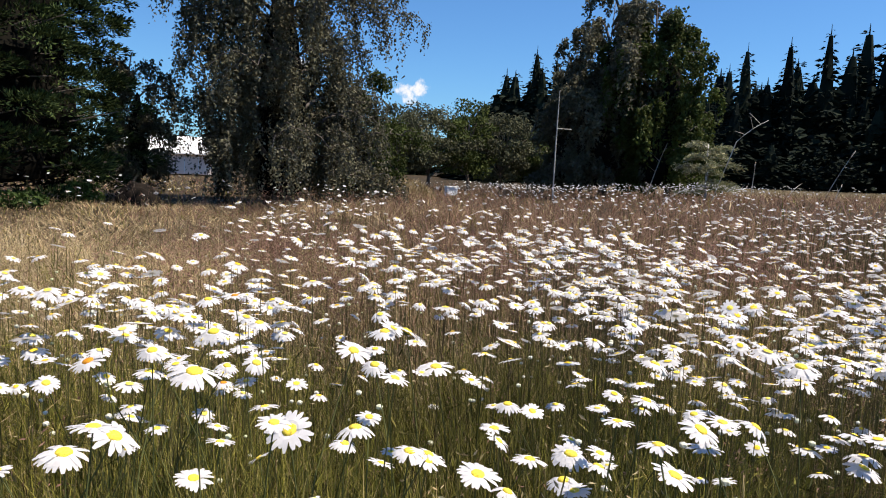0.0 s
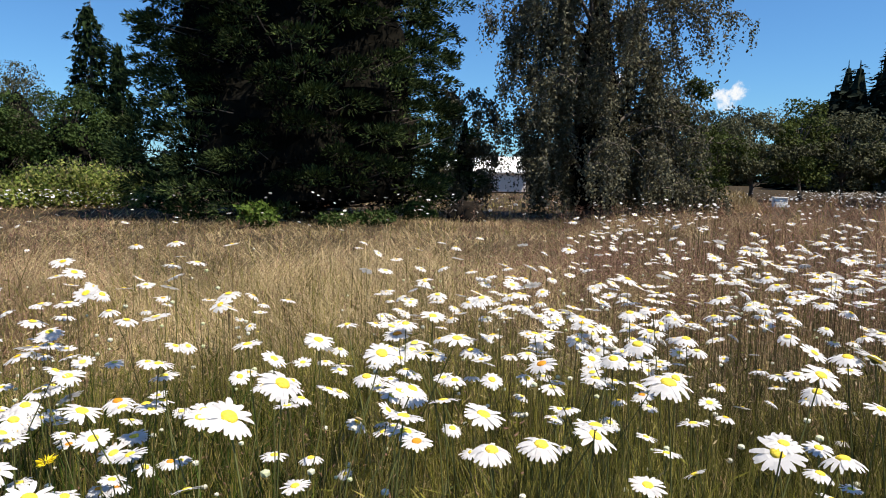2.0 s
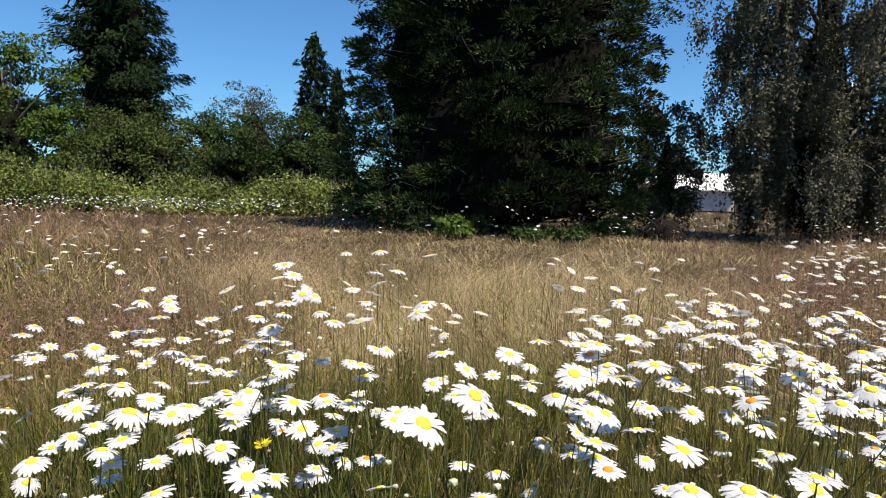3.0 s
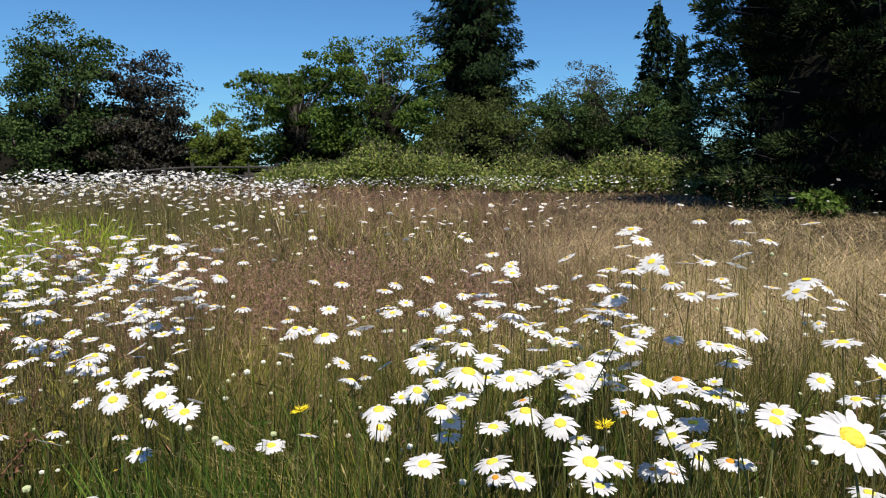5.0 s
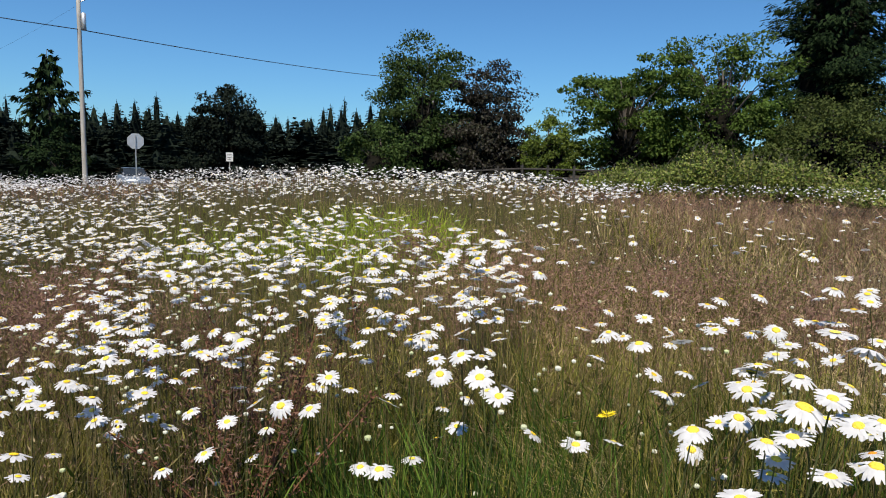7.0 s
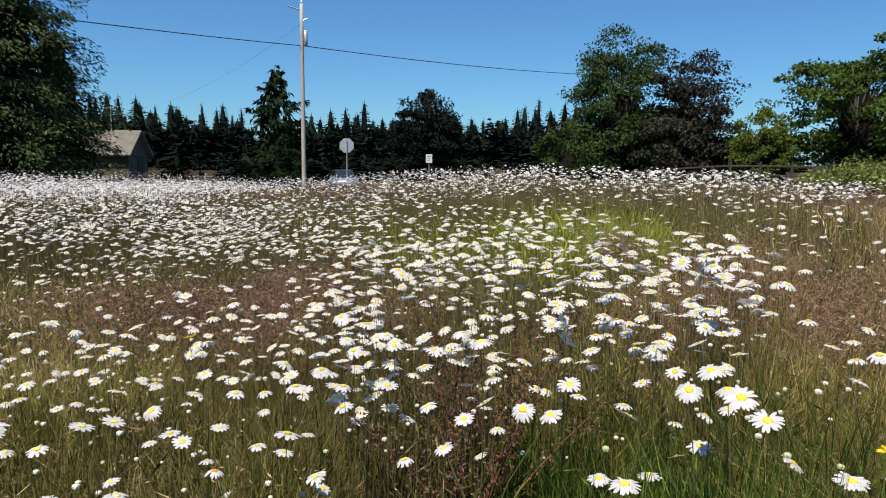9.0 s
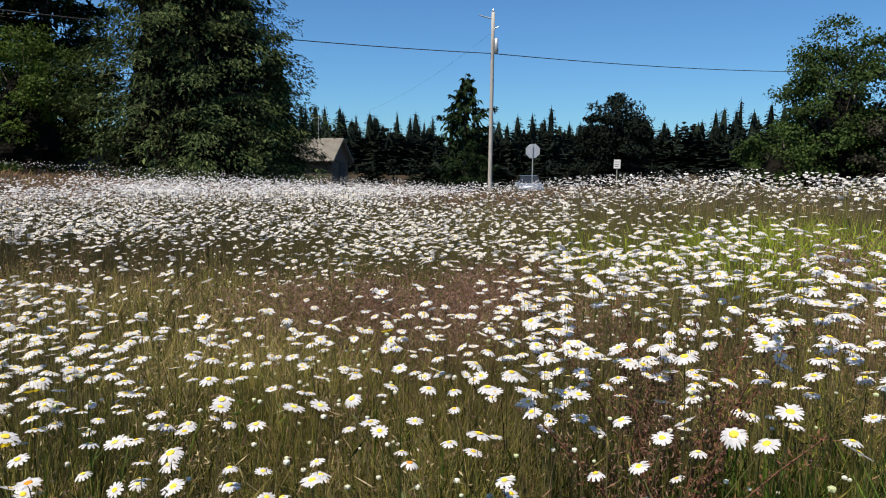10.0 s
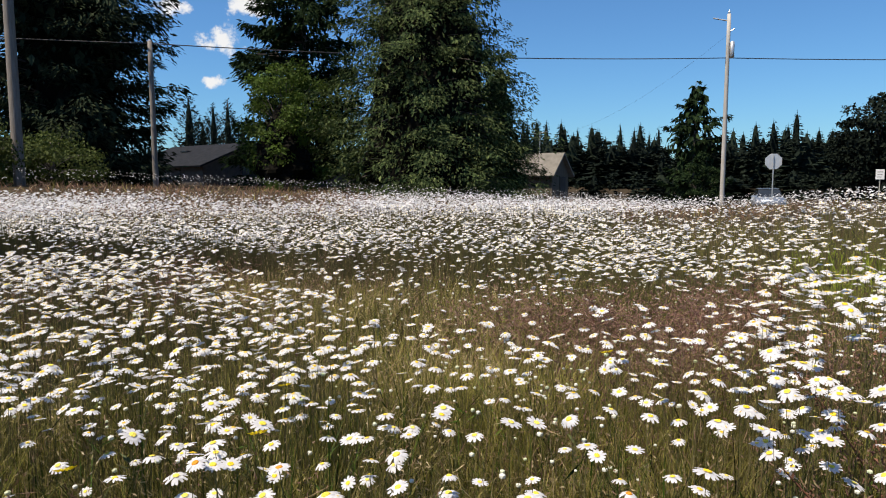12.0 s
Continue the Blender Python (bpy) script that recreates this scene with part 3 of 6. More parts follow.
grass_thing("bent_grass_haze", "dense russet-purple clumps of flowering bent grass", M["purple_bent"],
            [haze(*h) for h in ((134, 2.9, 0.42, 520), (128, 2.45, 0.35, 420), (140, 2.9, 0.35, 420), (113, 1.5, 0.15, 700), (110, 1.75, 0.16, 700), (117, 2.6, 0.32, 420), (123, 3.3, 0.4, 380), (126.5, 3.1, 0.45, 420),
                                (82, 2.7, 0.5, 320), (76, 3.4, 0.6, 260), (88, 3.6, 0.55, 260), (93, 2.7, 0.35, 380), (66, 3.0, 0.4, 240), (72, 2.2, 0.25, 300), (20, 3.4, 0.4, 220), (6, 3.2, 0.45, 260), (-6, 4.0, 0.6, 220),
                                (-16, 3.6, 0.5, 220), (12, 4.6, 0.6, 200), (-24, 5.0, 0.7, 200), (168, 3.9, 0.4, 160), (98, 4.6, 0.5, 240))])
grass_thing("straw_seed_heads", "pale straw-coloured grass seed heads on thin stalks", M["straw"],
            [seed_layer(1800, 0.6, 2.5, lambda z: 0.5 * z["straw"] + 0.12, 0.55, 0.0014, 14, 0.012, 0.05),
             seed_layer(7000, 2.5, 9.0, W_STRAW, 0.46, 0.002, 8, 0.022, 0.05)])


# ---- daisies ----
def daisy_meshes(variant):
    """Ray florets, disc and stalk of one oxeye daisy, its head of unit radius 0.5 at the origin."""
    g = np.random.default_rng(100 + variant)
    n = int(g.integers(19, 26))
    droop = (0.03, 0.12, 0.20, 0.06, 0.30, 0.40, 0.15, 0.0)[variant % 8]
    rv, rf = [(0.0, 0.0, 0.0)], []
    for i in range(n):
        if g.random() < 0.05:
            continue
        a = 2 * np.pi * (i + g.uniform(-0.25, 0.25)) / n
        length, width = g.uniform(0.42, 0.53), g.uniform(0.105, 0.145)
        d, s, lift = np.array([math.cos(a), math.sin(a), 0]), np.array([-math.sin(a), math.cos(a), 0]), g.uniform(-0.012, 0.02)
        dr = droop + g.normal(0, 0.05)
        o = len(rv)
        for u, ww in ((0.45, 1.0), (0.8, 0.92), (1.0, 0.42)):
            c = d * (u * length) + np.array([0, 0, lift + 0.035 * math.sin(u * 3) - dr * u * u * 0.5])
            rv += [c - s * width * ww / 2, c + s * width * ww / 2]
        rf.append((0, o, o + 1))
        rf += [(o + 2 * k + q[0], o + 2 * k + q[1], o + 2 * k + q[2]) for k in range(2) for q in ((0, 2, 3), (0, 3, 1))]
    rays = Heap().add(rv, rf)
    disc = Heap()
    rim, dome = 14, [(0.0, 0.08), (0.08, 0.075), (0.135, 0.05), (0.168, 0.0), (0.15, -0.03)]
    dv = [(0, 0, dome[0][1] - 0.018)]
    for rr, z in dome[1:]:
        dv += [(rr * math.cos(2 * np.pi * k / rim), rr * math.sin(2 * np.pi * k / rim), z) for k in range(rim)]
    df = [(0, 1 + k, 1 + (k + 1) % rim) for k in range(rim)]
    for q in range(len(dome) - 2):
        for k in range(rim):
            a, b = 1 + q * rim + k, 1 + q * rim + (k + 1) % rim
            df += [(a, a + rim, b + rim), (a, b + rim, b)]
    disc.add(dv, df)
    cup = Heap().add(*tube([(0, 0, -0.09), (0, 0, -0.05), (0, 0, -0.005)], [0.03, 0.09, 0.125], 8))
    return (rays.mesh("petal_ring", M["petal"]), disc.mesh("disc", M["disc"], smooth=True), cup.mesh("calyx", M["stem"], smooth=True))


def stalk_mesh(variant):
    """A daisy stalk one metre long that ends upright at the origin, with a few narrow leaves."""
    g = np.random.default_rng(200 + variant)
    heap, bow = Heap(), g.normal(0, 0.06, 2)
    t = np.linspace(0, 1, 6)
    path = np.stack([bow[0] * np.sin(t * np.pi), bow[1] * np.sin(t * np.pi), t - 1.0], 1)
    heap.add(*tube(path, np.interp(t, (0, 1), (0.0012, 0.0009)), 5))
    for _ in range(5):
        u = g.uniform(0.05, 0.6)
        p = np.array([np.interp(u, t, path[:, k]) for k in range(3)])
        a = g.uniform(0, 2 * np.pi)
        heap.add(*leaves(p[None], np.array([[math.cos(a), math.sin(a), 1.2]]), g.uniform(0.04, 0.08), 0.012, gen=g))
    return heap.mesh("stalk", M["stem"])


heads, stalks = [daisy_meshes(v) for v in range(8)], [stalk_mesh(v) for v in range(4)]
old_disc = heads[0][1].copy()
old_disc.materials[0] = M["old_disc"]
OLD = "oxeye daisy with white petals and an aged orange disc"
FRESH = ("oxeye daisy with flat white petals and a yellow disc", "oxeye daisy with drooping white petals and a yellow disc")


def daisy(x, y, z, size, turn, tilt, toward, variant, aged=False):
    """One daisy: its head at (x, y, z), its stalk down to the ground."""
    foot = float(ground_z(x, y))
    thing = new("daisy")
    thing.location = (x, y, foot)
    rays, disc, cup = heads[variant % 8]
    at = Matrix.Translation((0, 0, z - foot)) @ Matrix.Rotation(tilt, 4, Vector((-math.sin(toward), math.cos(toward), 0))) @ Matrix.Rotation(turn, 4, "Z") @ Matrix.Diagonal((size, size, size, 1))
    for name, me in (("petal_ring", rays), ("disc", old_disc if aged else disc), ("calyx", cup)):
        part(name, me, thing).matrix_basis = at
    swing = 0.03 + 0.1 * ((turn * 7.3) % 1.0)
    part("stalk", stalks[variant % 4], thing).matrix_basis = Matrix.Translation((0, 0, z - foot - 0.03 * size)) @ Matrix.Rotation(turn * 3.1, 4, "Z") @ Matrix.Rotation(swing, 4, "X") @ Matrix.Diagonal((1, 1, (z - foot) / math.cos(swing), 1))
    return tagged(thing, OLD if aged else FRESH[1 if variant % 8 in (4, 5) else 0], "flower", "daisies in the meadow")


# large daisies close to the walk: x, y, height, width of the head in centimetres
NEAR_A = (
    (-0.23, 0.79, 0.71, 6.2), (0.0, 0.86, 0.69, 4.2), (-0.06, 0.91, 0.71, 4.8), (-0.31, 0.76, 0.64, 6.0), (-0.39, 0.80, 0.60, 6.2),
    (0.37, 0.98, 0.69, 4.6), (0.35, 0.75, 0.68, 5.0), (0.5, 0.93, 0.62, 5.0), (0.1, 0.70, 0.64, 5.0), (-0.43, 0.69, 0.67, 5.6),
    (-0.26, 1.17, 0.61, 5.0), (0.15, 0.99, 0.56, 4.2), (-0.40, 0.64, 0.65, 5.0), (-0.61, 0.81, 0.64, 5.4), (-0.59, 0.72, 0.72, 5.2),
    (-0.54, 0.45, 0.76, 4.6), (-0.26, 0.87, 0.54, 5.2), (-0.89, 0.30, 0.71, 3.4), (-1.19, 0.33, 0.62, 4.6), (-0.56, 0.40, 0.74, 5.2),
    (-1.03, 0.22, 0.62, 4.4), (-0.85, 0.40, 0.60, 5.8), (-0.63, 0.88, 0.61, 5.6), (-1.57, 1.06, 0.67, 4.6))
NEAR_D = (
    (-0.95, 0.25, 0.58, 4.8), (-1.08, 0.53, 0.61, 4.8), (-1.16, 0.46, 0.59, 4.8), (-1.24, -0.03, 0.60, 4.6), (-1.53, 0.25, 0.59, 5.2),
    (-1.19, 0.00, 0.59, 4.4), (-0.98, 0.44, 0.59, 4.8), (-1.61, 0.52, 0.61, 4.8), (-0.89, 0.70, 0.60, 5.2), (-1.68, 0.72, 0.66, 4.2),
    (-1.39, -0.07, 0.59, 4.6), (-1.34, -0.10, 0.57, 4.4), (-1.56, -0.04, 0.51, 4.4), (-1.32, -0.28, 0.56, 4.2), (-1.28, -0.30, 0.52, 4.0),
    (-1.26, -0.34, 0.53, 4.2), (-1.37, -0.45, 0.60, 4.4), (-1.40, -0.49, 0.44, 4.0), (-1.35, -0.51, 0.40, 3.8), (-0.61, -1.72, 0.52, 4.4),
    (-0.65, -0.98, 0.46, 4.4), (-0.83, -1.09, 0.44, 4.4), (-1.46, -0.59, 0.43, 4.0), (-1.20, -1.05, 0.44, 4.0), (-0.91, -0.84, 0.44, 4.0),
    (-1.39, -1.09, 0.45, 4.0), (-1.73, -0.87, 0.41, 4.0))
placed = []
face_x, face_y = heading(SUN_AZ).x, heading(SUN_AZ).y
for i, (x, y, z, cm) in enumerate(NEAR_A + NEAR_D):
    daisy(x, y, z, cm / 100, i * 1.7, 0.2 + 0.12 * (i % 4), math.atan2(face_y, face_x) + (i * 2.1) % 1.4 - 0.7, (i * 3) % 8 if i % 5 else 4)
    placed.append((x, y))
placed = np.array(placed)


# where daisies stand: azimuth from, to, softness; distance from, to, softness; heads to the square metre
DRIFTS_START = (
    (-60, -6, 5, 1.05, 3.2, 0.5, 175), (-60, 8, 4, 1.05, 2.2, 0.2, 105), (4, 30, 4, 0.72, 2.1, 0.2, 185), (-60, 3, 4, 0.66, 0.85, 0.1, 45), (-6, 9, 3, 0.8, 1.05, 0.1, 85),
    (-60, -12, 6, 3.4, 5.5, 1.0, 42), (-36, -24, 4, 5.5, 9.0, 1.0, 40), (-60, -2, 6, 5.0, 12.0, 2.0, 6), (2, 17, 3, 3.4, 6.2, 0.5, 38))
DRIFTS_PINE = (
    (-22, -5, 4, 19.0, 27.0, 2.0, 10), (-60, 4, 5, 10.0, 24.0, 3.0, 2), (28, 48, 4, 0.66, 1.5, 0.2, 165), (44, 58, 2, 1.4, 2.1, 0.15, 125),
    (18, 34, 4, 2.0, 2.6, 0.3, 25), (16, 60, 5, 3.0, 12.0, 1.0, 0.8), (20, 38, 6, 9.0, 13.0, 1.0, 2.0))
DRIFTS_HEDGE = (
    (50, 72, 4, 0.75, 1.25, 0.12, 215), (58, 78, 4, 1.2, 2.1, 0.2, 58), (76, 100, 5, 1.2, 2.1, 0.25, 42), (62, 82, 3, 4.0, 5.8, 0.4, 20),
    (58, 84, 4, 2.2, 12.0, 1.0, 2), (56, 90, 3, 14.0, 17.0, 0.5, 20), (94, 119, 6, 1.75, 3.5, 0.35, 255), (98, 122, 3, 3.4, 4.6, 0.4, 55), (84, 113, 4, 6.8, 11.0, 0.6, 120),
    (92, 108, 3, 5.2, 6.8, 0.3, 7), (82, 96, 4, 4.6, 6.0, 0.5, 12), (112, 130, 4, 1.7, 2.6, 0.3, 65), (112, 130, 5, 5.0, 9.0, 1.0, 50))
DRIFTS_LANE = (
    (119, 165, 4, 1.0, 2.3, 0.2, 142), (110, 124, 3, 1.45, 2.3, 0.2, 70), (118, 134, 4, 2.3, 2.8, 0.3, 60), (118, 138, 4, 3.4, 4.2, 0.4, 60), (118, 136, 4, 4.2, 7.0, 0.4, 150),
    (134, 158, 4, 2.3, 5.2, 0.4, 50), (160, 200, 5, 1.1, 2.3, 0.2, 105), (132, 150, 4, 11.0, 16.0, 1.5, 130), (150, 200, 5, 11.0, 12.5, 0.8, 120), (110, 135, 4, 9.0, 22.0, 1.2, 20), (120, 200, 4, 20.0, 27.0, 2.0, 8))


def daisy_weight(x, y):
    """Daisies to the square metre."""
    az, r = polar(np.asarray(x) + 0.15, y)
    az = az + (drift(x, y, 1.2, 31) - 0.5) * 16 * step(1.2, 2.0, r)
    r = r * (1 + (drift(x, y, 0.9, 32) - 0.5) * 0.2)
    n1, n2 = drift(x, y, 0.6, 21), drift(x, y, 2.2, 22)
    clump = step(0.28, 0.6, n1) * (0.3 + 1.4 * step(0.35, 0.65, drift(x, y, 0.2, 24)))
    d = sum(bump(az, a0, a1, sa) * bump(r, r0, r1, sr) * per for a0, a1, sa, r0, r1, sr, per in DRIFTS_START + DRIFTS_PINE + DRIFTS_HEDGE + DRIFTS_LANE)
    # the white carpet and the dense tongue before it, whose edges run aslant
    d = d + bump(az, 134, 200, 4) * bump(r - 1.9 * step(156, 174, az), 5.4, 10.6, 0.5) * 430
    d = d + bump(az - 6.0 * (r - 3.0), 163, 200, 4) * bump(r, 2.1, 4.9, 0.4) * 400
    far = step(4.5, 6.5, r)
    clump = clump + (0.75 - clump) * 0.62 * step(88, 100, az)
    return d * ((0.35 + 1.2 * clump) * (1 - far) + far * (0.6 + 0.7 * step(0.3, 0.7, n2)))


def head_height(x, y):
    """How high the daisy heads stand over the ground."""
    az, r = polar(np.asarray(x) + 0.15, y)
    return np.interp(az, (-40, 0, 30, 60, 80, 110, 140, 190), (0.60, 0.62, 0.61, 0.58, 0.54, 0.46, 0.42, 0.42)) + 0.07 * step(4, 9, r) * step(70, 105, az) + bump(az, 44, 56, 3) * bump(r, 1.4, 2.5, 0.2) * 0.09 + 0.12 * bump(az, 90, 116, 6) * step(1.4, 2.1, r)


bands = []
for r0, r1, peak in ((0.62, 5.5, 760.0), (5.5, 13.0, 560.0), (13.0, 30.0, 190.0)):
    x, y = scatter(int(peak * math.pi * (r1 ** 2 - r0 ** 2) * 230 / 360), r0, r1)
    bands.append(kept(x, y, daisy_weight(x, y) / peak))
x, y = (np.concatenate(q) for q in zip(*bands))
r_eye = np.hypot(x + 0.15, y)
near_one = (np.hypot(x[:, None] - placed[:, 0], y[:, None] - placed[:, 1]).min(1) < 0.05) & (r_eye < 3)
x, y, r_eye = x[~near_one], y[~near_one], r_eye[~near_one]
order = np.argsort(r_eye)
x, y, r_eye = x[order], y[order], r_eye[order]
grown = rng.normal(0.98, 0.12, len(x)).clip(0.6, 1.17)
hz = ground_z(x, y) + head_height(x, y) * grown
size = rng.normal(1.0, 0.14, len(x)).clip(0.55, 1.3) * (0.55 + 0.43 * grown) * np.interp(polar(x + 0.15, y)[0], (60, 95, 112, 145), (0.044, 0.043, 0.038, 0.0345))
face_way = heading(SUN_AZ)      # the heads lean towards the sun
lean_x, lean_y = rng.normal(0, 0.21, len(x)) + 0.06 * face_way.x, rng.normal(0, 0.21, len(x)) + 0.06 * face_way.y
tilt, toward = np.hypot(lean_x, lean_y).clip(0, 1.0), np.arctan2(lean_y, lean_x)
single = 250
for i in range(single):
    daisy(float(x[i]), float(y[i]), float(hz[i]), float(size[i]), float(rng.uniform(0, 6.28)), float(tilt[i]), float(toward[i]), int(rng.integers(0, 8)), bool(rng.random() < 0.05))


def mass_daisies(x, y, z, size, tilt, toward, petals, rows):
    """Many daisies in one mesh, plainer with distance."""
    n = len(x)
    heap = Heap()
    c = np.stack([x, y, z], 1)
    ax = np.stack([np.cos(toward) * np.sin(tilt), np.sin(toward) * np.sin(tilt), np.cos(tilt)], 1)
    u = unit(np.cross(ax, [[0.3, 0.9, 0.1]]))
    w = np.cross(ax, u)
    drp = rng.uniform(-0.05, 0.42, n)
    spin = rng.uniform(0, 6.28, n)
    for k in range(petals):
        a = spin + 2 * np.pi * k / petals + rng.uniform(-0.1, 0.1, n)
        d, s = u * np.cos(a)[:, None] + w * np.sin(a)[:, None], -u * np.sin(a)[:, None] + w * np.cos(a)[:, None]
        half = (size * 0.5 * rng.uniform(0.85, 1.08, n))[:, None]
        wd = (size * (2.1 if petals > 6 else 2.9) / petals)[:, None] * 0.5
        m, t = c + d * half * 0.6 - ax * (drp * size * 0.12)[:, None], c + d * half - ax * (drp * size * 0.5)[:, None]
        o = np.arange(n)[:, None] * 5
        heap.add(np.stack([c, m - s * wd, m + s * wd, t - s * wd * 0.6, t + s * wd * 0.6], 1), np.concatenate([o + [0, 1, 2], o + [1, 3, 4], o + [1, 4, 2]]) if rows else np.concatenate([o + [0, 1, 2], o + [1, 4, 2]]), 0)
    if rows is None:
        return heap
    dn = 7 if rows else 4
    da = np.arange(dn) * 2 * np.pi / dn
    ringv = c[:, None] + (size * 0.15)[:, None, None] * (np.cos(da)[None, :, None] * u[:, None] + np.sin(da)[None, :, None] * w[:, None]) + ax[:, None] * (size * 0.03)[:, None, None]
    top = c + ax * (size * 0.07)[:, None]
    o = np.arange(n)[:, None] * (dn + 1)
    heap.add(np.concatenate([top[:, None], ringv], 1), np.concatenate([o + [0, 1 + k, 1 + (k + 1) % dn] for k in range(dn)]), 1)
    foot = np.stack([x + rng.normal(0, 0.04, n), y + rng.normal(0, 0.04, n), ground_z(x, y)], 1)
    th = 0.00075 if rows else 0.002
    sd = unit(np.stack([y, -x, np.zeros(n)], 1))
    o = np.arange(n)[:, None] * 4
    heap.add(np.stack([foot - sd * th, foot + sd * th, c - ax * (size * 0.05)[:, None] + sd * th * 0.7, c - ax * (size * 0.05)[:, None] - sd * th * 0.7], 1), np.concatenate([o + [0, 1, 2], o + [0, 2, 3]]), 2)
    return heap


mid = (r_eye < 5.5) & (np.arange(len(x)) >= single)
far_ones = (r_eye >= 5.5)
heap = mass_daisies(x[mid], y[mid], hz[mid], size[mid], tilt[mid], toward[mid], 12, True)
tagged(new("daisy_drift", heap.mesh("daisy_drift", M["petal"], M["disc"], M["pale_stem"])), "drifts of white oxeye daisies on thin stalks", "flowers", kind="stuff")
far_ones, remote = far_ones & (r_eye < 9.5), r_eye >= 9.5
heap = mass_daisies(x[far_ones], y[far_ones], hz[far_ones], size[far_ones] * 1.05, tilt[far_ones] * 1.3, toward[far_ones], 5, False)
more = mass_daisies(x[remote], y[remote], hz[remote], size[remote] * 1.1, tilt[remote] * 1.5, toward[remote], 4, None)
for hv, hf, hm in zip(more.v, more.f, more.m):
    heap.add(hv, hf - hf.min(), int(hm[0]))
tagged(new("far_daisy_drift", heap.mesh("far_daisy_drift", M["petal"], M["disc"], M["pale_stem"])), "dense white carpet of oxeye daisies farther off", "flowers", kind="stuff")

# closed buds on short stalks
bx, by = scatter(3000, 0.6, 4.5)
bx, by = kept(bx, by, (daisy_weight(bx, by) / 60).clip(0, 1))
bz = ground_z(bx, by) + head_height(bx, by) * rng.uniform(0.55, 1.0, len(bx))
heap = Heap()
ico = bmesh.new()
bmesh.ops.create_icosphere(ico, subdivisions=1, radius=1.0)
iv, if_ = np.array([v.co[:] for v in ico.verts]), np.array([[v.index for v in f.verts] for f in ico.faces])
ico.free()
br = rng.uniform(0.0035, 0.0075, len(bx))
heap.add((np.stack([bx, by, bz], 1)[:, None] + iv[None] * br[:, None, None] * [1, 1, 0.8]).reshape(-1, 3), (np.arange(len(bx))[:, None, None] * len(iv) + if_[None]).reshape(-1, 3), 0)
bf = np.stack([bx, by, ground_z(bx, by)], 1)
bt = np.stack([bx, by, bz], 1)
sd = np.array([[0.0012, 0.0012, 0]])
o = np.arange(len(bx))[:, None] * 3
heap.add(np.stack([bf - sd, bf + sd, bt], 1), o + [0, 1, 2], 1)
tagged(new("daisy_buds", heap.mesh("daisy_buds", M["bud"], M["stem"])), "small pale round buds between the open daisies", "buds", kind="stuff")

# a few yellow hawkbits
hawk = Heap()
for k in range(26):
    a = k * 2.4
    rr = 0.004 + 0.012 * (k / 26) ** 0.5
    hawk.add(*leaves(np.array([[math.cos(a) * rr * 0.3, math.sin(a) * rr * 0.3, 0.0]]), np.array([[math.cos(a), math.sin(a), 0.25]]), rr, 0.004))
hawk_me = hawk.mesh("yellow_rays", M["yellow"])
for az, r, z in ((163.0, 1.18, 0.50), (160.5, 1.6, 0.45), (176.5, 1.25, 0.46), (134.0, 1.7, 0.5), (53.0, 1.05, 0.52), (79.0, 1.15, 0.50)):
    p = spot(az, r)
    thing = tagged(new("hawkbit"), "small yellow hawkbit flower on a thin stalk", "flower", "hawkbits in the meadow")
    thing.location = p
    part("yellow_rays", hawk_me, thing).matrix_basis = Matrix.Translation((0, 0, z)) @ Matrix.Rotation(0.3, 4, "X")
    part("stalk", stalks[1], thing).matrix_basis = Matrix.Translation((0, 0, z)) @ Matrix.Diagonal((0.7, 0.7, z, 1))

# dead dock stalks
for az, r, n, seed in ((110.5, 1.42, 7, 1), (108.0, 1.75, 5, 2), (112.5, 1.9, 5, 3), (101.5, 2.3, 4, 4), (120.0, 3.4, 5, 5)):
    g = np.random.default_rng(300 + seed)
    heap = Heap()
    for _ in range(n):
        a, ln, h = g.uniform(0, 6.28), g.uniform(0.05, 0.3), g.uniform(0.38, 0.58)
        t = np.linspace(0, 1, 6)
        path = np.stack([np.cos(a) * ln * t ** 1.5, np.sin(a) * ln * t ** 1.5, h * t], 1)
        heap.add(*tube(path, np.interp(t, (0, 1), (0.0035, 0.0015)), 4))
        m = 150
        u = g.uniform(0.35, 1.0, m)
        at = np.stack([np.interp(u, t, path[:, k]) for k in range(3)], 1) + g.normal(0, 0.012, (m, 3))
        heap.add(*leaves(at, g.normal(size=(m, 3)) + [0, 0, 0.4], g.uniform(0.006, 0.016, m), 0.006, gen=g))
    thing = new("dock_plant")
    thing.location = spot(az, r)
    part("seed_tuft", heap.mesh("seed_tuft", M["brown_weed"]), thing)
    tagged(thing, "withered red-brown dock with seed-laden stalks", "weed", "withered docks")


# ---- trees ----
def tree_thing(name, at, label, category, trunk, crown, trunk_mat, crown_mat, group=""):
    thing = new(name)
    thing.location = at
    part("trunk", trunk.mesh("trunk", trunk_mat, smooth=True), thing)
    # the second material is the painted shade of the crown's inside
    part("crown", crown.mesh("crown", crown_mat, M["inner_shade"]), thing)
    return tagged(thing, label, category, group)


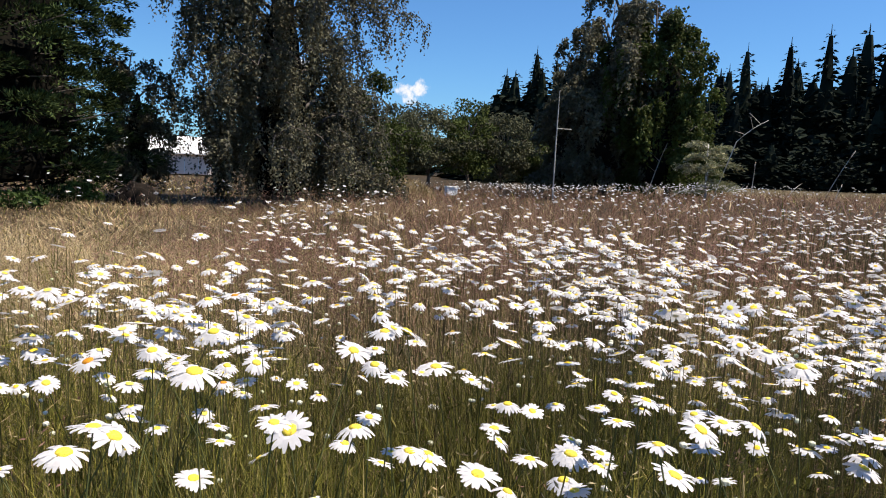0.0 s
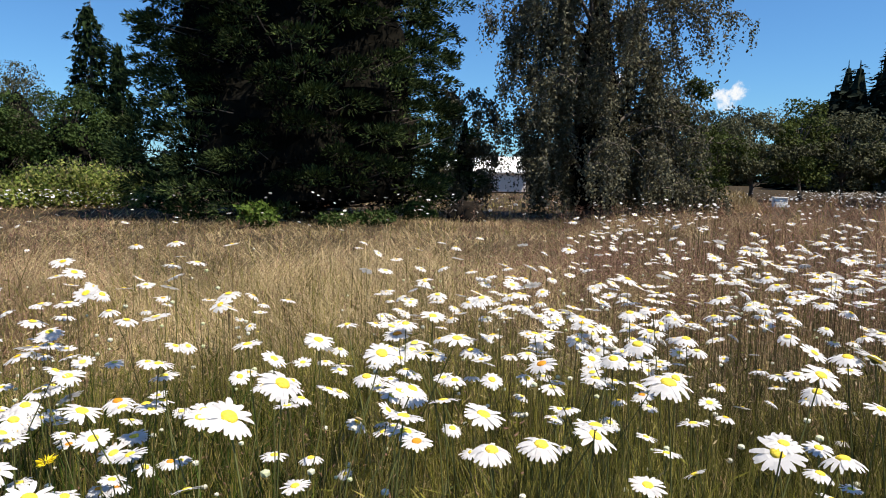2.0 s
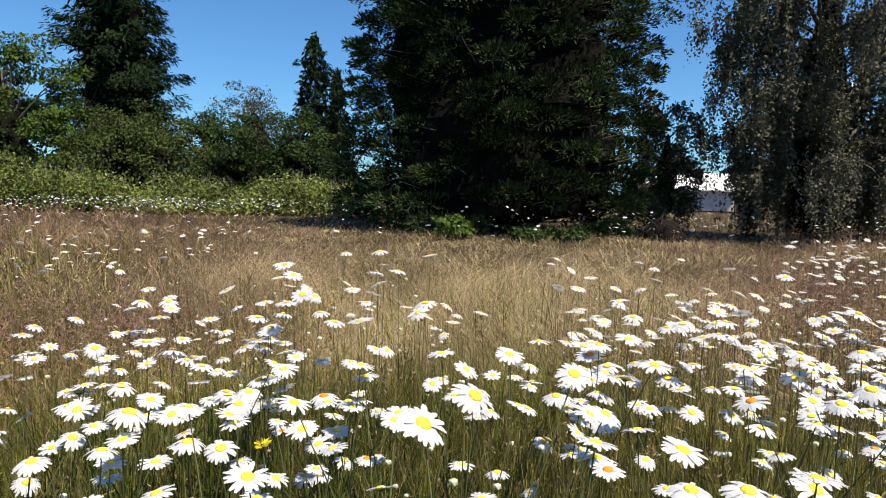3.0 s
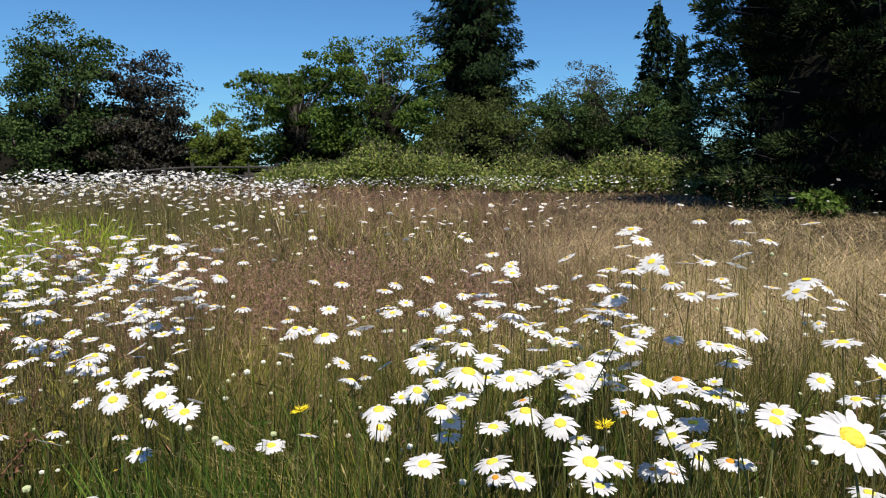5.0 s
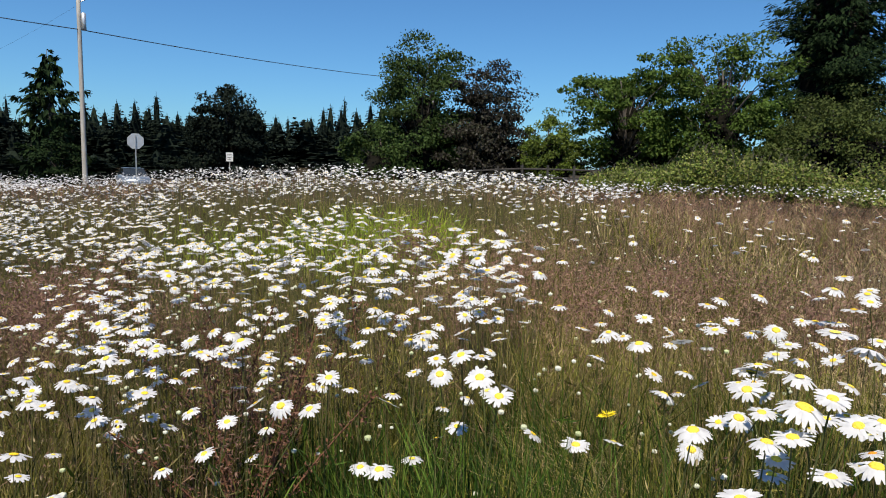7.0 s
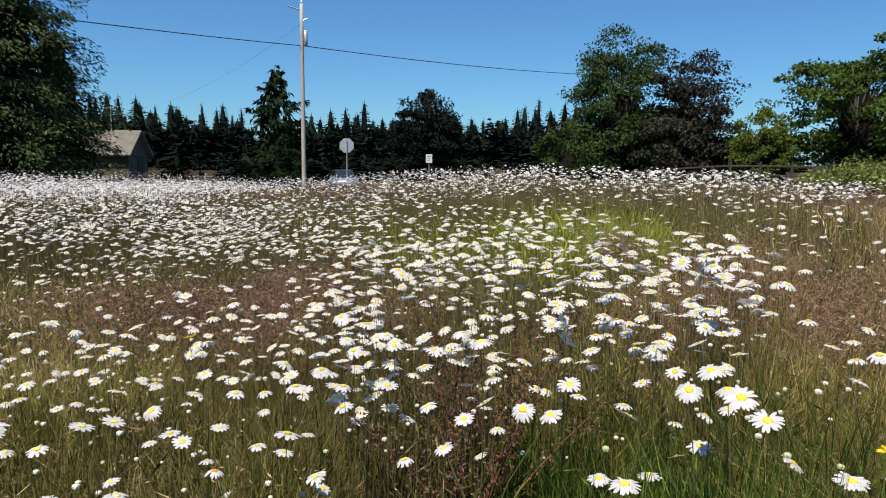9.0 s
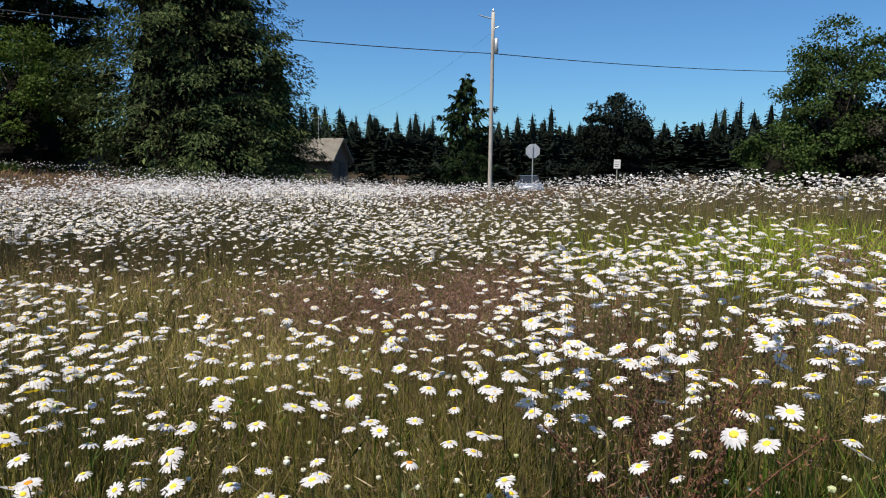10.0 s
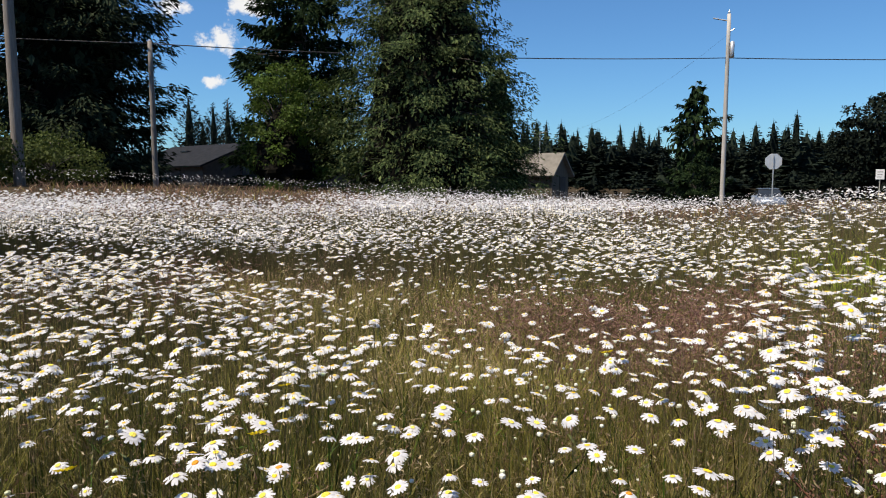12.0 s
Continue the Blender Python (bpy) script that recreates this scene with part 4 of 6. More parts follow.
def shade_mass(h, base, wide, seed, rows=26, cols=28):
    """Painted shade inside a crown: a closed lumpy near-black body within the foliage."""
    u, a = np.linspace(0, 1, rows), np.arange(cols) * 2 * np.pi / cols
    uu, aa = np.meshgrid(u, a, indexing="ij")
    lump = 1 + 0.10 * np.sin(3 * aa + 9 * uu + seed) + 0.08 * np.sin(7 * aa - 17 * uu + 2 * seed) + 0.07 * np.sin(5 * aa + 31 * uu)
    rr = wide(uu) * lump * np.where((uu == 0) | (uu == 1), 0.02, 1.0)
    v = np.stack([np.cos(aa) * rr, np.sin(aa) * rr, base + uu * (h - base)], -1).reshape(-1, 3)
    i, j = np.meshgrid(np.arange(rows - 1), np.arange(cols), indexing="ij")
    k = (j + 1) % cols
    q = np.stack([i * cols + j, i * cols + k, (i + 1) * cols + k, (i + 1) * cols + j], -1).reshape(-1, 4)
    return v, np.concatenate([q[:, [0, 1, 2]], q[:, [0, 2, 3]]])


def conifer_heaps(h, rad, base, whorls, per, sprays, droop, spray, seed, shape, shaggy=0.25, hang=0.6, fuzz=0.35, core=0.0, tuft=0, fill=0, fan=(0.2, 0.38), tip=0.06, dense=0.0, bunch=1.0):
    """Trunk and branches, and the needle sprays, of a conifer standing at the origin."""
    g = np.random.default_rng(seed)
    wood, crown = Heap(), Heap()
    t = np.linspace(0, 1, 9)
    wood.add(*tube(np.stack([0.1 * np.sin(t * 3 + seed), 0.1 * np.cos(t * 2 + seed) - 0.1 * math.cos(seed), h * t], 1), np.interp(t, (0, 0.04, 1), (h * 0.026, h * 0.018, 0.02)), 8))
    wob = g.uniform(0, 6.28, 4)
    if core:
        rows = 12
        cz = np.linspace(base + 0.1, h * 0.97, rows)
        cr = np.array([rad * float(shape((z - base) / (h - base))) for z in cz]) * core * np.where(np.arange(rows) % 2, 1.0, 0.8)
        cv, cf = tube(np.stack([0 * cz, 0 * cz, cz], 1), np.maximum(cr, 0.02), 9)
        cv[:, :2] *= g.uniform(0.75, 1.15, (len(cv), 1))
        crown.add(cv, cf)
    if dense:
        # near-black body painted in for the shade between the boughs
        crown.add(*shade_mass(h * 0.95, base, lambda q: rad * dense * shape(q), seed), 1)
    if fill:
        # dense inner boughs
        fu = g.uniform(0, 0.97, fill)
        fr = np.sqrt(g.uniform(0.02, 1, fill)) * 0.84 * rad * np.array([float(shape(q)) for q in fu])
        fa = g.uniform(0, 2 * np.pi, fill)
        fs = spray * g.uniform(1.0, 2.0, fill)
        fat = np.stack([np.cos(fa) * fr, np.sin(fa) * fr, base + fu * (h - base)], 1)
        fway = np.stack([np.cos(fa), np.sin(fa), 0 * fa - 0.3], 1) * 0.7 + g.normal(0, 0.6, (fill, 3))
        crown.add(*leaves(fat, fway * 0.5 + [0, 0, -0.8], fs, fs * 0.5, 0.3, gen=g, face=np.stack([np.cos(fa), np.sin(fa), 0 * fa + 0.4], 1), loose=0.4))
    for z in np.linspace(base, h * 0.985, whorls):
        u = (z - base) / (h - base)
        for k in range(max(3, int(per * (1 - 0.4 * u)))):
            a = g.uniform(0, 2 * np.pi)
            lump = 1 + shaggy * (0.5 * math.sin(3 * a + wob[0] + z * 1.3) + 0.5 * math.sin(5 * a + wob[1] - z * 2.1))
            ln = rad * shape(u) * lump * g.uniform(0.72, 1.08)
            if ln < 0.08:
                continue
            d = np.array([math.cos(a), math.sin(a), 0])
            s = np.linspace(0, 1, 5)
            zz = z + g.uniform(-0.5, 0.5) * (h - base) / whorls
            rise = g.uniform(0.0, 0.35) * ln
            def on(s_):
                return d[None] * (ln * s_)[:, None] + np.stack([0 * s_, 0 * s_, zz + rise * s_ - droop * ln * s_ ** 2 + 0.12 * ln * s_ ** 4], 1)
            if ln > 0.5:
                wood.add(*tube(on(s * 0.72), np.interp(s, (0, 1), (0.012 * ln + 0.008, 0.004)), 4))
            m = max(4, int(sprays * (0.3 + ln / rad)))
            q = np.sqrt(g.uniform(tip, 1, m))
            at = on(q)
            lat = np.array([-d[1], d[0], 0])
            off = g.normal(0, 0.13 * bunch, m) * ln * (1.1 - 0.6 * q)
            at = at + lat[None] * off[:, None] + np.stack([0 * q, 0 * q, -np.abs(g.normal(0, 0.09, m)) * ln * hang - np.abs(off) * 0.25], 1)
            way = d[None] * 0.9 + lat[None] * (np.sign(off) * 0.6)[:, None] + g.normal(0, fuzz, (m, 3)) + [0, 0, -0.25 - 0.5 * hang]
            sz = spray * g.uniform(0.6, 1.3, m) * (0.55 + 0.45 * min(1, ln / rad * 1.5))
            if tuft:
                at, sz = np.repeat(at, tuft, 0), np.repeat(sz, tuft)
                way = unit(g.normal(size=at.shape)) + d[None] * 0.55 + [0, 0, 0.35]
                at = at + g.normal(0, 0.03, at.shape)
            crown.add(*leaves(at, way, sz, sz * g.uniform(fan[0], fan[1], len(at)), 0.3, gen=g, face=None if tuft else d[None] * 0.55 + [0, 0, 0.8], loose=0.45))
    return wood, crown


def cone(u):
    return (1 - u) ** 0.85


def slender(u):
    return np.interp(u, (0, 0.2, 0.6, 0.85, 1), (1.0, 0.9, 0.6, 0.45, 0.02))


def conifer(name, label, az, r, h, rad, mat, seed, whorls=36, per=9, sprays=60, droop=0.25, spray=0.3, shape=cone, base=0.2, shaggy=0.25, hang=0.6, group="", fuzz=0.35, core=0.0, tuft=0, fill=800, fan=(0.2, 0.38), tip=0.06, dense=0.0, bunch=1.0):
    wood, crown = conifer_heaps(h, rad, base, whorls, per, sprays, droop, spray, seed, shape, shaggy, hang, fuzz, core, tuft, fill, fan, tip, dense, bunch)
    return tree_thing(name, spot(az, r), label, "tree", wood, crown, M["bark"], mat, group)


def broadleaf_heaps(h, rx, base, clumps, per, leaf, seed, open_=0.5, lean=0.0, size=0.26, trunks=1, thick=1.0, flat=0.62, solid=0.0, taper=0.0):
    """Trunk and limbs, and the leaves in clumps, of a broad-leaved tree at the origin. open_: how far the clumps keep to the outside."""
    g = np.random.default_rng(seed)
    wood, crown = Heap(), Heap()
    hc = (h - base) / 2
    mid = base + hc * 0.9
    feet = [np.array([g.normal(0, 0.18 * (trunks > 1)), g.normal(0, 0.18 * (trunks > 1)), 0]) for _ in range(trunks)]
    forks = []
    for foot in feet:
        t = np.linspace(0, 1, 7)
        top = np.array([g.normal(lean, 0.15 * rx), g.normal(0, 0.15 * rx), h * 0.78])
        path = foot + (top - foot) * t[:, None] + np.stack([0.12 * np.sin(t * 5 + seed), 0.12 * np.sin(t * 4), 0 * t], 1)
        wood.add(*tube(path, np.interp(t, (0, 0.05, 1), (h * 0.026 * thick, h * 0.02 * thick, 0.03)), 7))
        forks.append((t, path))
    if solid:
        # near-black body that puts the crown's inner shade into colour
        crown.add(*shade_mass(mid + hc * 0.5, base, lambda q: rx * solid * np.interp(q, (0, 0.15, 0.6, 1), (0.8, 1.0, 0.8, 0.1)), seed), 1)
    for c in range(clumps):
        w = unit(g.normal(size=3))
        rr = g.uniform(open_, 1.0) ** 0.6
        lump = 1 + 0.16 * math.sin(3 * math.atan2(w[1], w[0]) + seed) + 0.12 * math.sin(4 * w[2] + 2 * seed)
        at = np.array([w[0] * rx * lump + lean * 0.5, w[1] * rx * lump, mid + w[2] * hc * lump]) * [rr, rr, 1] + [0, 0, (rr - 1) * w[2] * hc]
        at[:2] *= 1 - taper * w[2]
        at[2] = max(at[2], base * 0.7)
        if c % 2 == 0:
            t, path = forks[c // 2 % len(forks)]
            u = np.clip((at[2] / h) * g.uniform(0.5, 0.8), 0.12, 0.95)
            p = np.array([np.interp(u, t, path[:, k]) for k in range(3)])
            s = np.linspace(0, 1, 5)
            limb = p + (at - p) * s[:, None] + np.stack([0 * s, 0 * s, 0.12 * np.sin(s * np.pi) * np.linalg.norm(at - p)], 1)
            wood.add(*tube(limb, np.interp(s, (0, 1), (h * 0.0065 * thick, 0.008)), 5))
        n = int(per * g.uniform(0.6, 1.4))
        cs = size * rx * g.uniform(0.6, 1.25)
        off = unit(g.normal(size=(n, 3))) * (g.uniform(0.2, 1, n) ** 0.5)[:, None] * cs * [1.15, 1.15, flat]
        out = unit(off) + unit(at - [0, 0, mid])[None] * 0.4 + g.normal(0, 0.6, (n, 3)) + [0, 0, -0.25]
        ls = leaf * g.uniform(0.6, 1.3, n)
        crown.add(*leaves(at + off, g.normal(0, 0.7, (n, 3)) + [0, 0, -0.4] + 0.3 * out, ls, ls * g.uniform(0.55, 0.85, n), 0.2, gen=g, face=unit(off) * 0.8 + unit(at - [0, 0, mid])[None] * 0.5 + [0, 0, 0.35], loose=0.4))
    return wood, crown


def broadleaf(name, label, az, r, h, rx, mat, seed, base=0.6, clumps=120, per=130, leaf=0.16, open_=0.45, lean=0.0, size=0.26, trunks=1, bark="bark", category="tree", group="", thick=1.0, dz=0.0, flat=0.62, solid=0.0, taper=0.0):
    wood, crown = broadleaf_heaps(h, rx, base, clumps, per, leaf, seed, open_, lean, size, trunks, thick, flat, solid, taper)
    return tree_thing(name, spot(az, r, dz), label, category, wood, crown, M[bark], mat, group)


def weeping_birch(name, label, az, r, h, rx, seed, limbs=40, twigs_each=4, tassels=6, leaf=0.07, trunks=2, low=0.35, mat="birch_leaf", spacing=0.045, long_=0.15, group="", solid=0.3, shape=((0.05, 0.3, 0.62, 0.82, 1.0), (0.85, 0.8, 1.05, 0.85, 0.4))):
    """Rising limbs that arch over and fork, with bundles of leafy strands hanging from them. shape: reach over height."""
    g = np.random.default_rng(seed)
    crown, twigs = Heap(), Heap()
    thing = new(name)
    thing.location = spot(az, r)
    trunk_paths = []
    for k in range(trunks):
        t = np.linspace(0, 1, 8)
        foot, top = np.array([g.normal(0, 0.25), g.normal(0, 0.25), 0]), np.array([g.normal(0, 0.2 * rx), g.normal(0, 0.2 * rx), h * g.uniform(0.82, 0.95)])
        path = foot + (top - foot) * t[:, None] + np.stack([0.12 * np.sin(t * 6 + k), 0.1 * np.sin(t * 5 + 2 * k), 0 * t], 1)
        part("trunk", Heap().add(*tube(path, np.interp(t, (0, 0.05, 1), (h * 0.012, h * 0.009, 0.015)), 7)).mesh("trunk", M["bark"], smooth=True), thing)
        trunk_paths.append((t, path))
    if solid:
        # inner shade of the birch, painted as a near-black body
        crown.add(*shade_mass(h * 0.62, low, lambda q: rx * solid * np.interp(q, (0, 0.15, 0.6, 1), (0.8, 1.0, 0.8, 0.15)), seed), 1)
    for i in range(limbs):
        t, path = trunk_paths[i % trunks]
        u = 0.05 + 0.92 * ((i + g.uniform(0, 1)) / limbs) ** 1.25
        p = np.array([np.interp(u * 0.92, t, path[:, k]) for k in range(3)])
        a = i * 2.39996 + g.uniform(-0.4, 0.4)
        reach = rx * np.interp(u, *shape) * g.uniform(0.62, 1.05)
        s = np.linspace(0, 1, 7)
        up = h * g.uniform(0.05, 0.14)
        limb = p + np.stack([np.cos(a) * reach * s, np.sin(a) * reach * s, up * np.sin(s * 2.3) - 0.03 * h * s ** 3], 1)
        part("limb", Heap().add(*tube(limb, np.interp(s, (0, 1), (h * 0.0065, 0.010)), 5)).mesh("limb", M["bark"], smooth=True), thing)
        for j in range(twigs_each):
            q0 = 0.12 + 0.88 * (j + 1) / twigs_each
            p0 = np.array([np.interp(q0, s, limb[:, k]) for k in range(3)])
            b = a + g.normal(0, 0.9)
            ln = 0.34 * reach * g.uniform(0.6, 1.2)
            s2 = np.linspace(0, 1, 5)
            bough = p0 + np.stack([np.cos(b) * ln * s2, np.sin(b) * ln * s2, ln * (0.35 * np.sin(s2 * 2.6) - 0.25 * s2 ** 2)], 1)
            twigs.add(*tube(bough, np.linspace(0.016, 0.006, 5), 4))
            for _ in range(tassels):
                v = g.uniform(0.1, 1.0)
                hub = np.array([np.interp(v, s2, bough[:, k]) for k in range(3)]) + g.normal(0, 0.05, 3)
                long = h * abs(g.normal(0.055, 0.03)) + (h * g.uniform(0.08, 0.2) if g.random() < long_ else 0.15)
                core = hub + g.normal(0, 1, (int(g.integers(3, 7)), 3)) * [0.09, 0.09, 0.05]
                for st in core:
                    drop = min(st[2] - low * g.uniform(0.2, 1.4), long * g.uniform(0.45, 1.1))
                    if drop < 0.08:
                        continue
                    m = int(drop / spacing) + 3
                    v = g.uniform(0, 1, m) ** 1.2
                    sway = g.normal(0, 0.10, 2)
                    at = st + np.stack([sway[0] * drop * v, sway[1] * drop * v, -drop * v], 1) + g.normal(0, 0.03, (m, 3))
                    ls = leaf * g.uniform(0.65, 1.35, m)
                    crown.add(*leaves(at, g.normal(0, 0.7, (m, 3)) + [0, 0, -0.7], ls, ls * 0.66, 0.2, gen=g))
    tagged(part("twig_curtain", twigs.mesh("twig_curtain", M["bark"]), thing), kind="stuff")
    part("crown", crown.mesh("crown", M[mat], M["inner_shade"]), thing)
    return tagged(thing, label, "tree", group)


# the big pine and the weeping birch at the field's edge
def pine(name, label, az, r, h, rx, seed):
    """A dense pine: boughs that end in plumes of needle-clad shoots, near-black painted shade between them."""
    g = np.random.default_rng(seed)
    wood, crown = Heap(), Heap()
    wide = lambda u: rx * np.interp(u, (0, 0.06, 0.6, 0.85, 1), (0.92, 1.0, 1.0, 0.75, 0.15))
    t = np.linspace(0, 1, 8)
    wood.add(*tube(np.stack([0.1 * np.sin(t * 3), 0 * t, h * t], 1), np.interp(t, (0, 0.04, 1), (0.26, 0.2, 0.03)), 9))
    # body and inner needles coloured near-black to paint the shade behind the boughs
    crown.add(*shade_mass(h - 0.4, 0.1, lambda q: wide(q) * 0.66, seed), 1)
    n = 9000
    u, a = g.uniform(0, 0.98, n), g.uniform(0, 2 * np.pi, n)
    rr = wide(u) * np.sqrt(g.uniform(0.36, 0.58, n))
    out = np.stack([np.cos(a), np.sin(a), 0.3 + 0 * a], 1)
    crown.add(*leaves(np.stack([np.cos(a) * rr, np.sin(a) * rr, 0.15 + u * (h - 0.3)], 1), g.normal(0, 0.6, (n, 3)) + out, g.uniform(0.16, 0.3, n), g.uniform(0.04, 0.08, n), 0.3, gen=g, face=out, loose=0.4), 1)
    boughs, needles = 640, 185
    for k in range(boughs):
        u, a = (k + g.uniform(0, 1)) / boughs, k * 2.39996 + g.uniform(-0.5, 0.5)
        reach = wide(u) * (g.uniform(0.74, 1.03) + 0.07 * math.sin(3 * a + 9 * u) + 0.05 * math.sin(7 * a - 23 * u))
        d, lat = np.array([math.cos(a), math.sin(a), 0.0]), np.array([-math.sin(a), math.cos(a), 0.0])
        # boughs stand in tiers, with shade between them
        c = d * reach + [0, 0, 0.25 + round(u * 16) / 16 * (h - 0.4) + 0.12 * math.sin(5 * a) + g.normal(0, 0.07)]
        if k % 2:
            foot = np.array([0, 0, max(0.2, c[2] - reach * g.uniform(0.0, 0.3))])
            wood.add(*tube(foot + (c - foot) * np.linspace(0, 0.95, 4)[:, None], np.linspace(0.035, 0.010, 4), 4))
        cs = g.uniform(0.24, 0.46)
        m = int(needles * cs / 0.34)
        w = unit(g.normal(size=(m, 3)) + d * 0.6 + [0, 0, 0.35])
        fill = g.uniform(0.55, 1.0, (m, 1)) * cs
        at = c + d * (w @ d)[:, None] * fill * 1.5 + lat * (w @ lat)[:, None] * fill * 1.1 + np.array([0, 0, 0.5]) * w[:, 2:] * fill
        at[:, 2] = np.maximum(at[:, 2], 0.08)
        nd = unit(w * 0.75 + d * 0.45 + [0, 0, 0.3] + g.normal(0, 0.3, (m, 3)))
        crown.add(*leaves(at, nd, g.uniform(0.09, 0.15, m), g.uniform(0.026, 0.046, m), 0.3, gen=g, face=w, loose=0.6))
    return tree_thing(name, spot(az, r), label, "tree", wood, crown, M["bark"], M["pine_leaf"])


pine("pine_tree", "huge dense dark green pine with branches down to the ground", 37.2, 17.6, 9.4, 3.75, 11)
weeping_birch("weeping_birch", "large weeping birch with grey-green hanging strands", 13.0, 17.4, 9.4, 2.9, 23, limbs=56, twigs_each=5, tassels=6, leaf=0.075, trunks=4, low=0.12, spacing=0.045, long_=0.18, solid=0.2)
weeping_birch("weeping_birch", "lower olive weeping birch beside the large one", 7.6, 21.0, 4.0, 1.7, 27, limbs=22, twigs_each=4, tassels=6, leaf=0.085, trunks=1, low=0.3, spacing=0.05, mat="shrub_leaf", solid=0.5)
weeping_birch("weeping_birch", "small weeping birch beside the big pine", 23.7, 18.5, 4.2, 1.1, 29, limbs=18, twigs_each=3, tassels=5, leaf=0.08, trunks=1, low=0.5, spacing=0.05, solid=0.2)
# the twin birches across the field
weeping_birch("weeping_birch", "tall grey weeping birch with a dark trunk", -13.4, 32.5, 10.6, 2.8, 31, limbs=40, twigs_each=4, tassels=6, leaf=0.16, trunks=2, low=1.2, solid=0.45, spacing=0.13, long_=0.3)
weeping_birch("weeping_birch", "tall green weeping birch with dense hanging strands", -18.0, 32.0, 9.8, 2.5, 37, limbs=40, twigs_each=4, tassels=6, leaf=0.16, trunks=2, low=0.5, solid=0.45, spacing=0.13, mat="shrub_leaf", long_=0.3)
weeping_birch("weeping_birch", "lower weeping birch in front of the dark woods", -10.6, 34.0, 6.2, 1.7, 41, limbs=24, twigs_each=4, tassels=6, leaf=0.15, trunks=1, low=0.8, solid=0.5, spacing=0.09)
# orchard trees
for az, r, h, rx, seed, mat in ((1.2, 36, 4.7, 2.2, 51, "grey_leaf"), (-2.2, 38, 4.6, 2.0, 52, "shrub_leaf"), (-5.0, 40, 4.4, 1.9, 53, "grey_leaf"), (-7.4, 42, 3.5, 1.7, 54, "shrub_leaf"), (3.6, 33, 3.9, 1.7, 55, "grey_leaf"), (-8.6, 40, 2.2, 1.0, 56, "shrub_leaf")):
    broadleaf("orchard_tree", "small old orchard tree with a low rounded crown", az, r, h, rx, M[mat], seed, base=1.0, clumps=60, per=120, leaf=0.15, group="orchard trees")
# shrubs and trees left of the big pine
conifer("spire_conifer", "narrow dark conifer with a tall clean spire", 52.3, 45.0, 11.0, 1.8, M["fir_leaf"], 61, whorls=44, per=9, sprays=50, droop=0.1, spray=0.28, shape=slender, base=0.3, shaggy=0.35)
conifer("spire_conifer", "lower dark conifer beside the tall spire", 50.4, 44.0, 8.6, 1.7, M["fir_leaf"], 62, whorls=34, per=9, sprays=50, droop=0.2, spray=0.28, shape=cone, base=0.3, shaggy=0.4)
broadleaf("shade_tree", "dark green bushy tree above the brambles", 59.8, 40.0, 5.6, 2.2, M["linden_leaf"], 63, base=0.2, clumps=100, per=130, leaf=0.15, solid=0.7)
broadleaf("shade_tree", "grey-green tree with a thin twiggy top", 57.0, 43.0, 7.6, 2.6, M["grey_leaf"], 64, base=0.4, clumps=90, per=110, leaf=0.12, open_=0.5, solid=0.55)
broadleaf("shade_tree", "olive bushy tree below the spire", 53.8, 39.0, 5.6, 2.2, M["linden_leaf"], 65, base=0.2, clumps=90, per=120, leaf=0.15, solid=0.7)
conifer("fir_tree", "broad tall dark fir behind the maples", 67.0, 47.0, 15.0, 4.0, M["fir_leaf"], 66, whorls=50, per=12, sprays=105, droop=0.22, spray=0.32, shape=lambda u: np.interp(u, (0, 0.5, 0.8, 1), (1, 0.9, 0.72, 0.2)), base=0.3, shaggy=0.42, fill=1500, dense=0.45)
broadleaf("maple_tree", "rounded green bush-like tree below the fir", 66.3, 32.5, 4.6, 2.7, M["shrub_leaf"], 67, base=0.2, clumps=120, per=150, leaf=0.13, solid=0.75)
broadleaf("maple_tree", "spreading bright green maple with open limbs", 74.3, 34.0, 7.0, 2.9, M["maple_leaf"], 68, base=0.8, clumps=130, per=180, leaf=0.15, open_=0.5, size=0.22, flat=0.45, solid=0.3)
broadleaf("maple_tree", "spreading green maple with sky between its limbs", 81.3, 34.0, 6.4, 2.6, M["maple_leaf"], 69, base=1.0, clumps=110, per=170, leaf=0.15, open_=0.5, size=0.22, flat=0.45, solid=0.3)
broadleaf("maple_tree", "dark low growth under the maples", 77.5, 36.5, 3.6, 3.6, M["linden_leaf"], 70, base=0.1, clumps=90, per=120, leaf=0.16, solid=0.8)
broadleaf("lime_shrub", "round yellow-green leafy shrub", 87.3, 33.0, 3.5, 1.5, M["lime_leaf"], 71, base=0.1, clumps=80, per=130, leaf=0.12, category="shrub", solid=0.6)
broadleaf("linden_tree", "large dense green linden with a domed crown", 97.8, 37.0, 8.4, 3.4, M["linden_leaf"], 172, base=0.2, clumps=210, per=160, leaf=0.15, open_=0.4, size=0.23, flat=0.5, solid=0.55, taper=0.16)
broadleaf("linden_tree", "low green side growth of the linden", 101.4, 36.0, 4.4, 1.9, M["linden_leaf"], 73, base=0.1, clumps=60, per=120, leaf=0.16, solid=0.7)
broadleaf("plum_tree", "dark purple-leaved tree beside the green linden", 92.8, 36.0, 7.3, 2.75, M["purple_leaf"], 74, base=0.2, clumps=150, per=150, leaf=0.15, open_=0.4, size=0.24, flat=0.5, solid=0.6, taper=0.12)
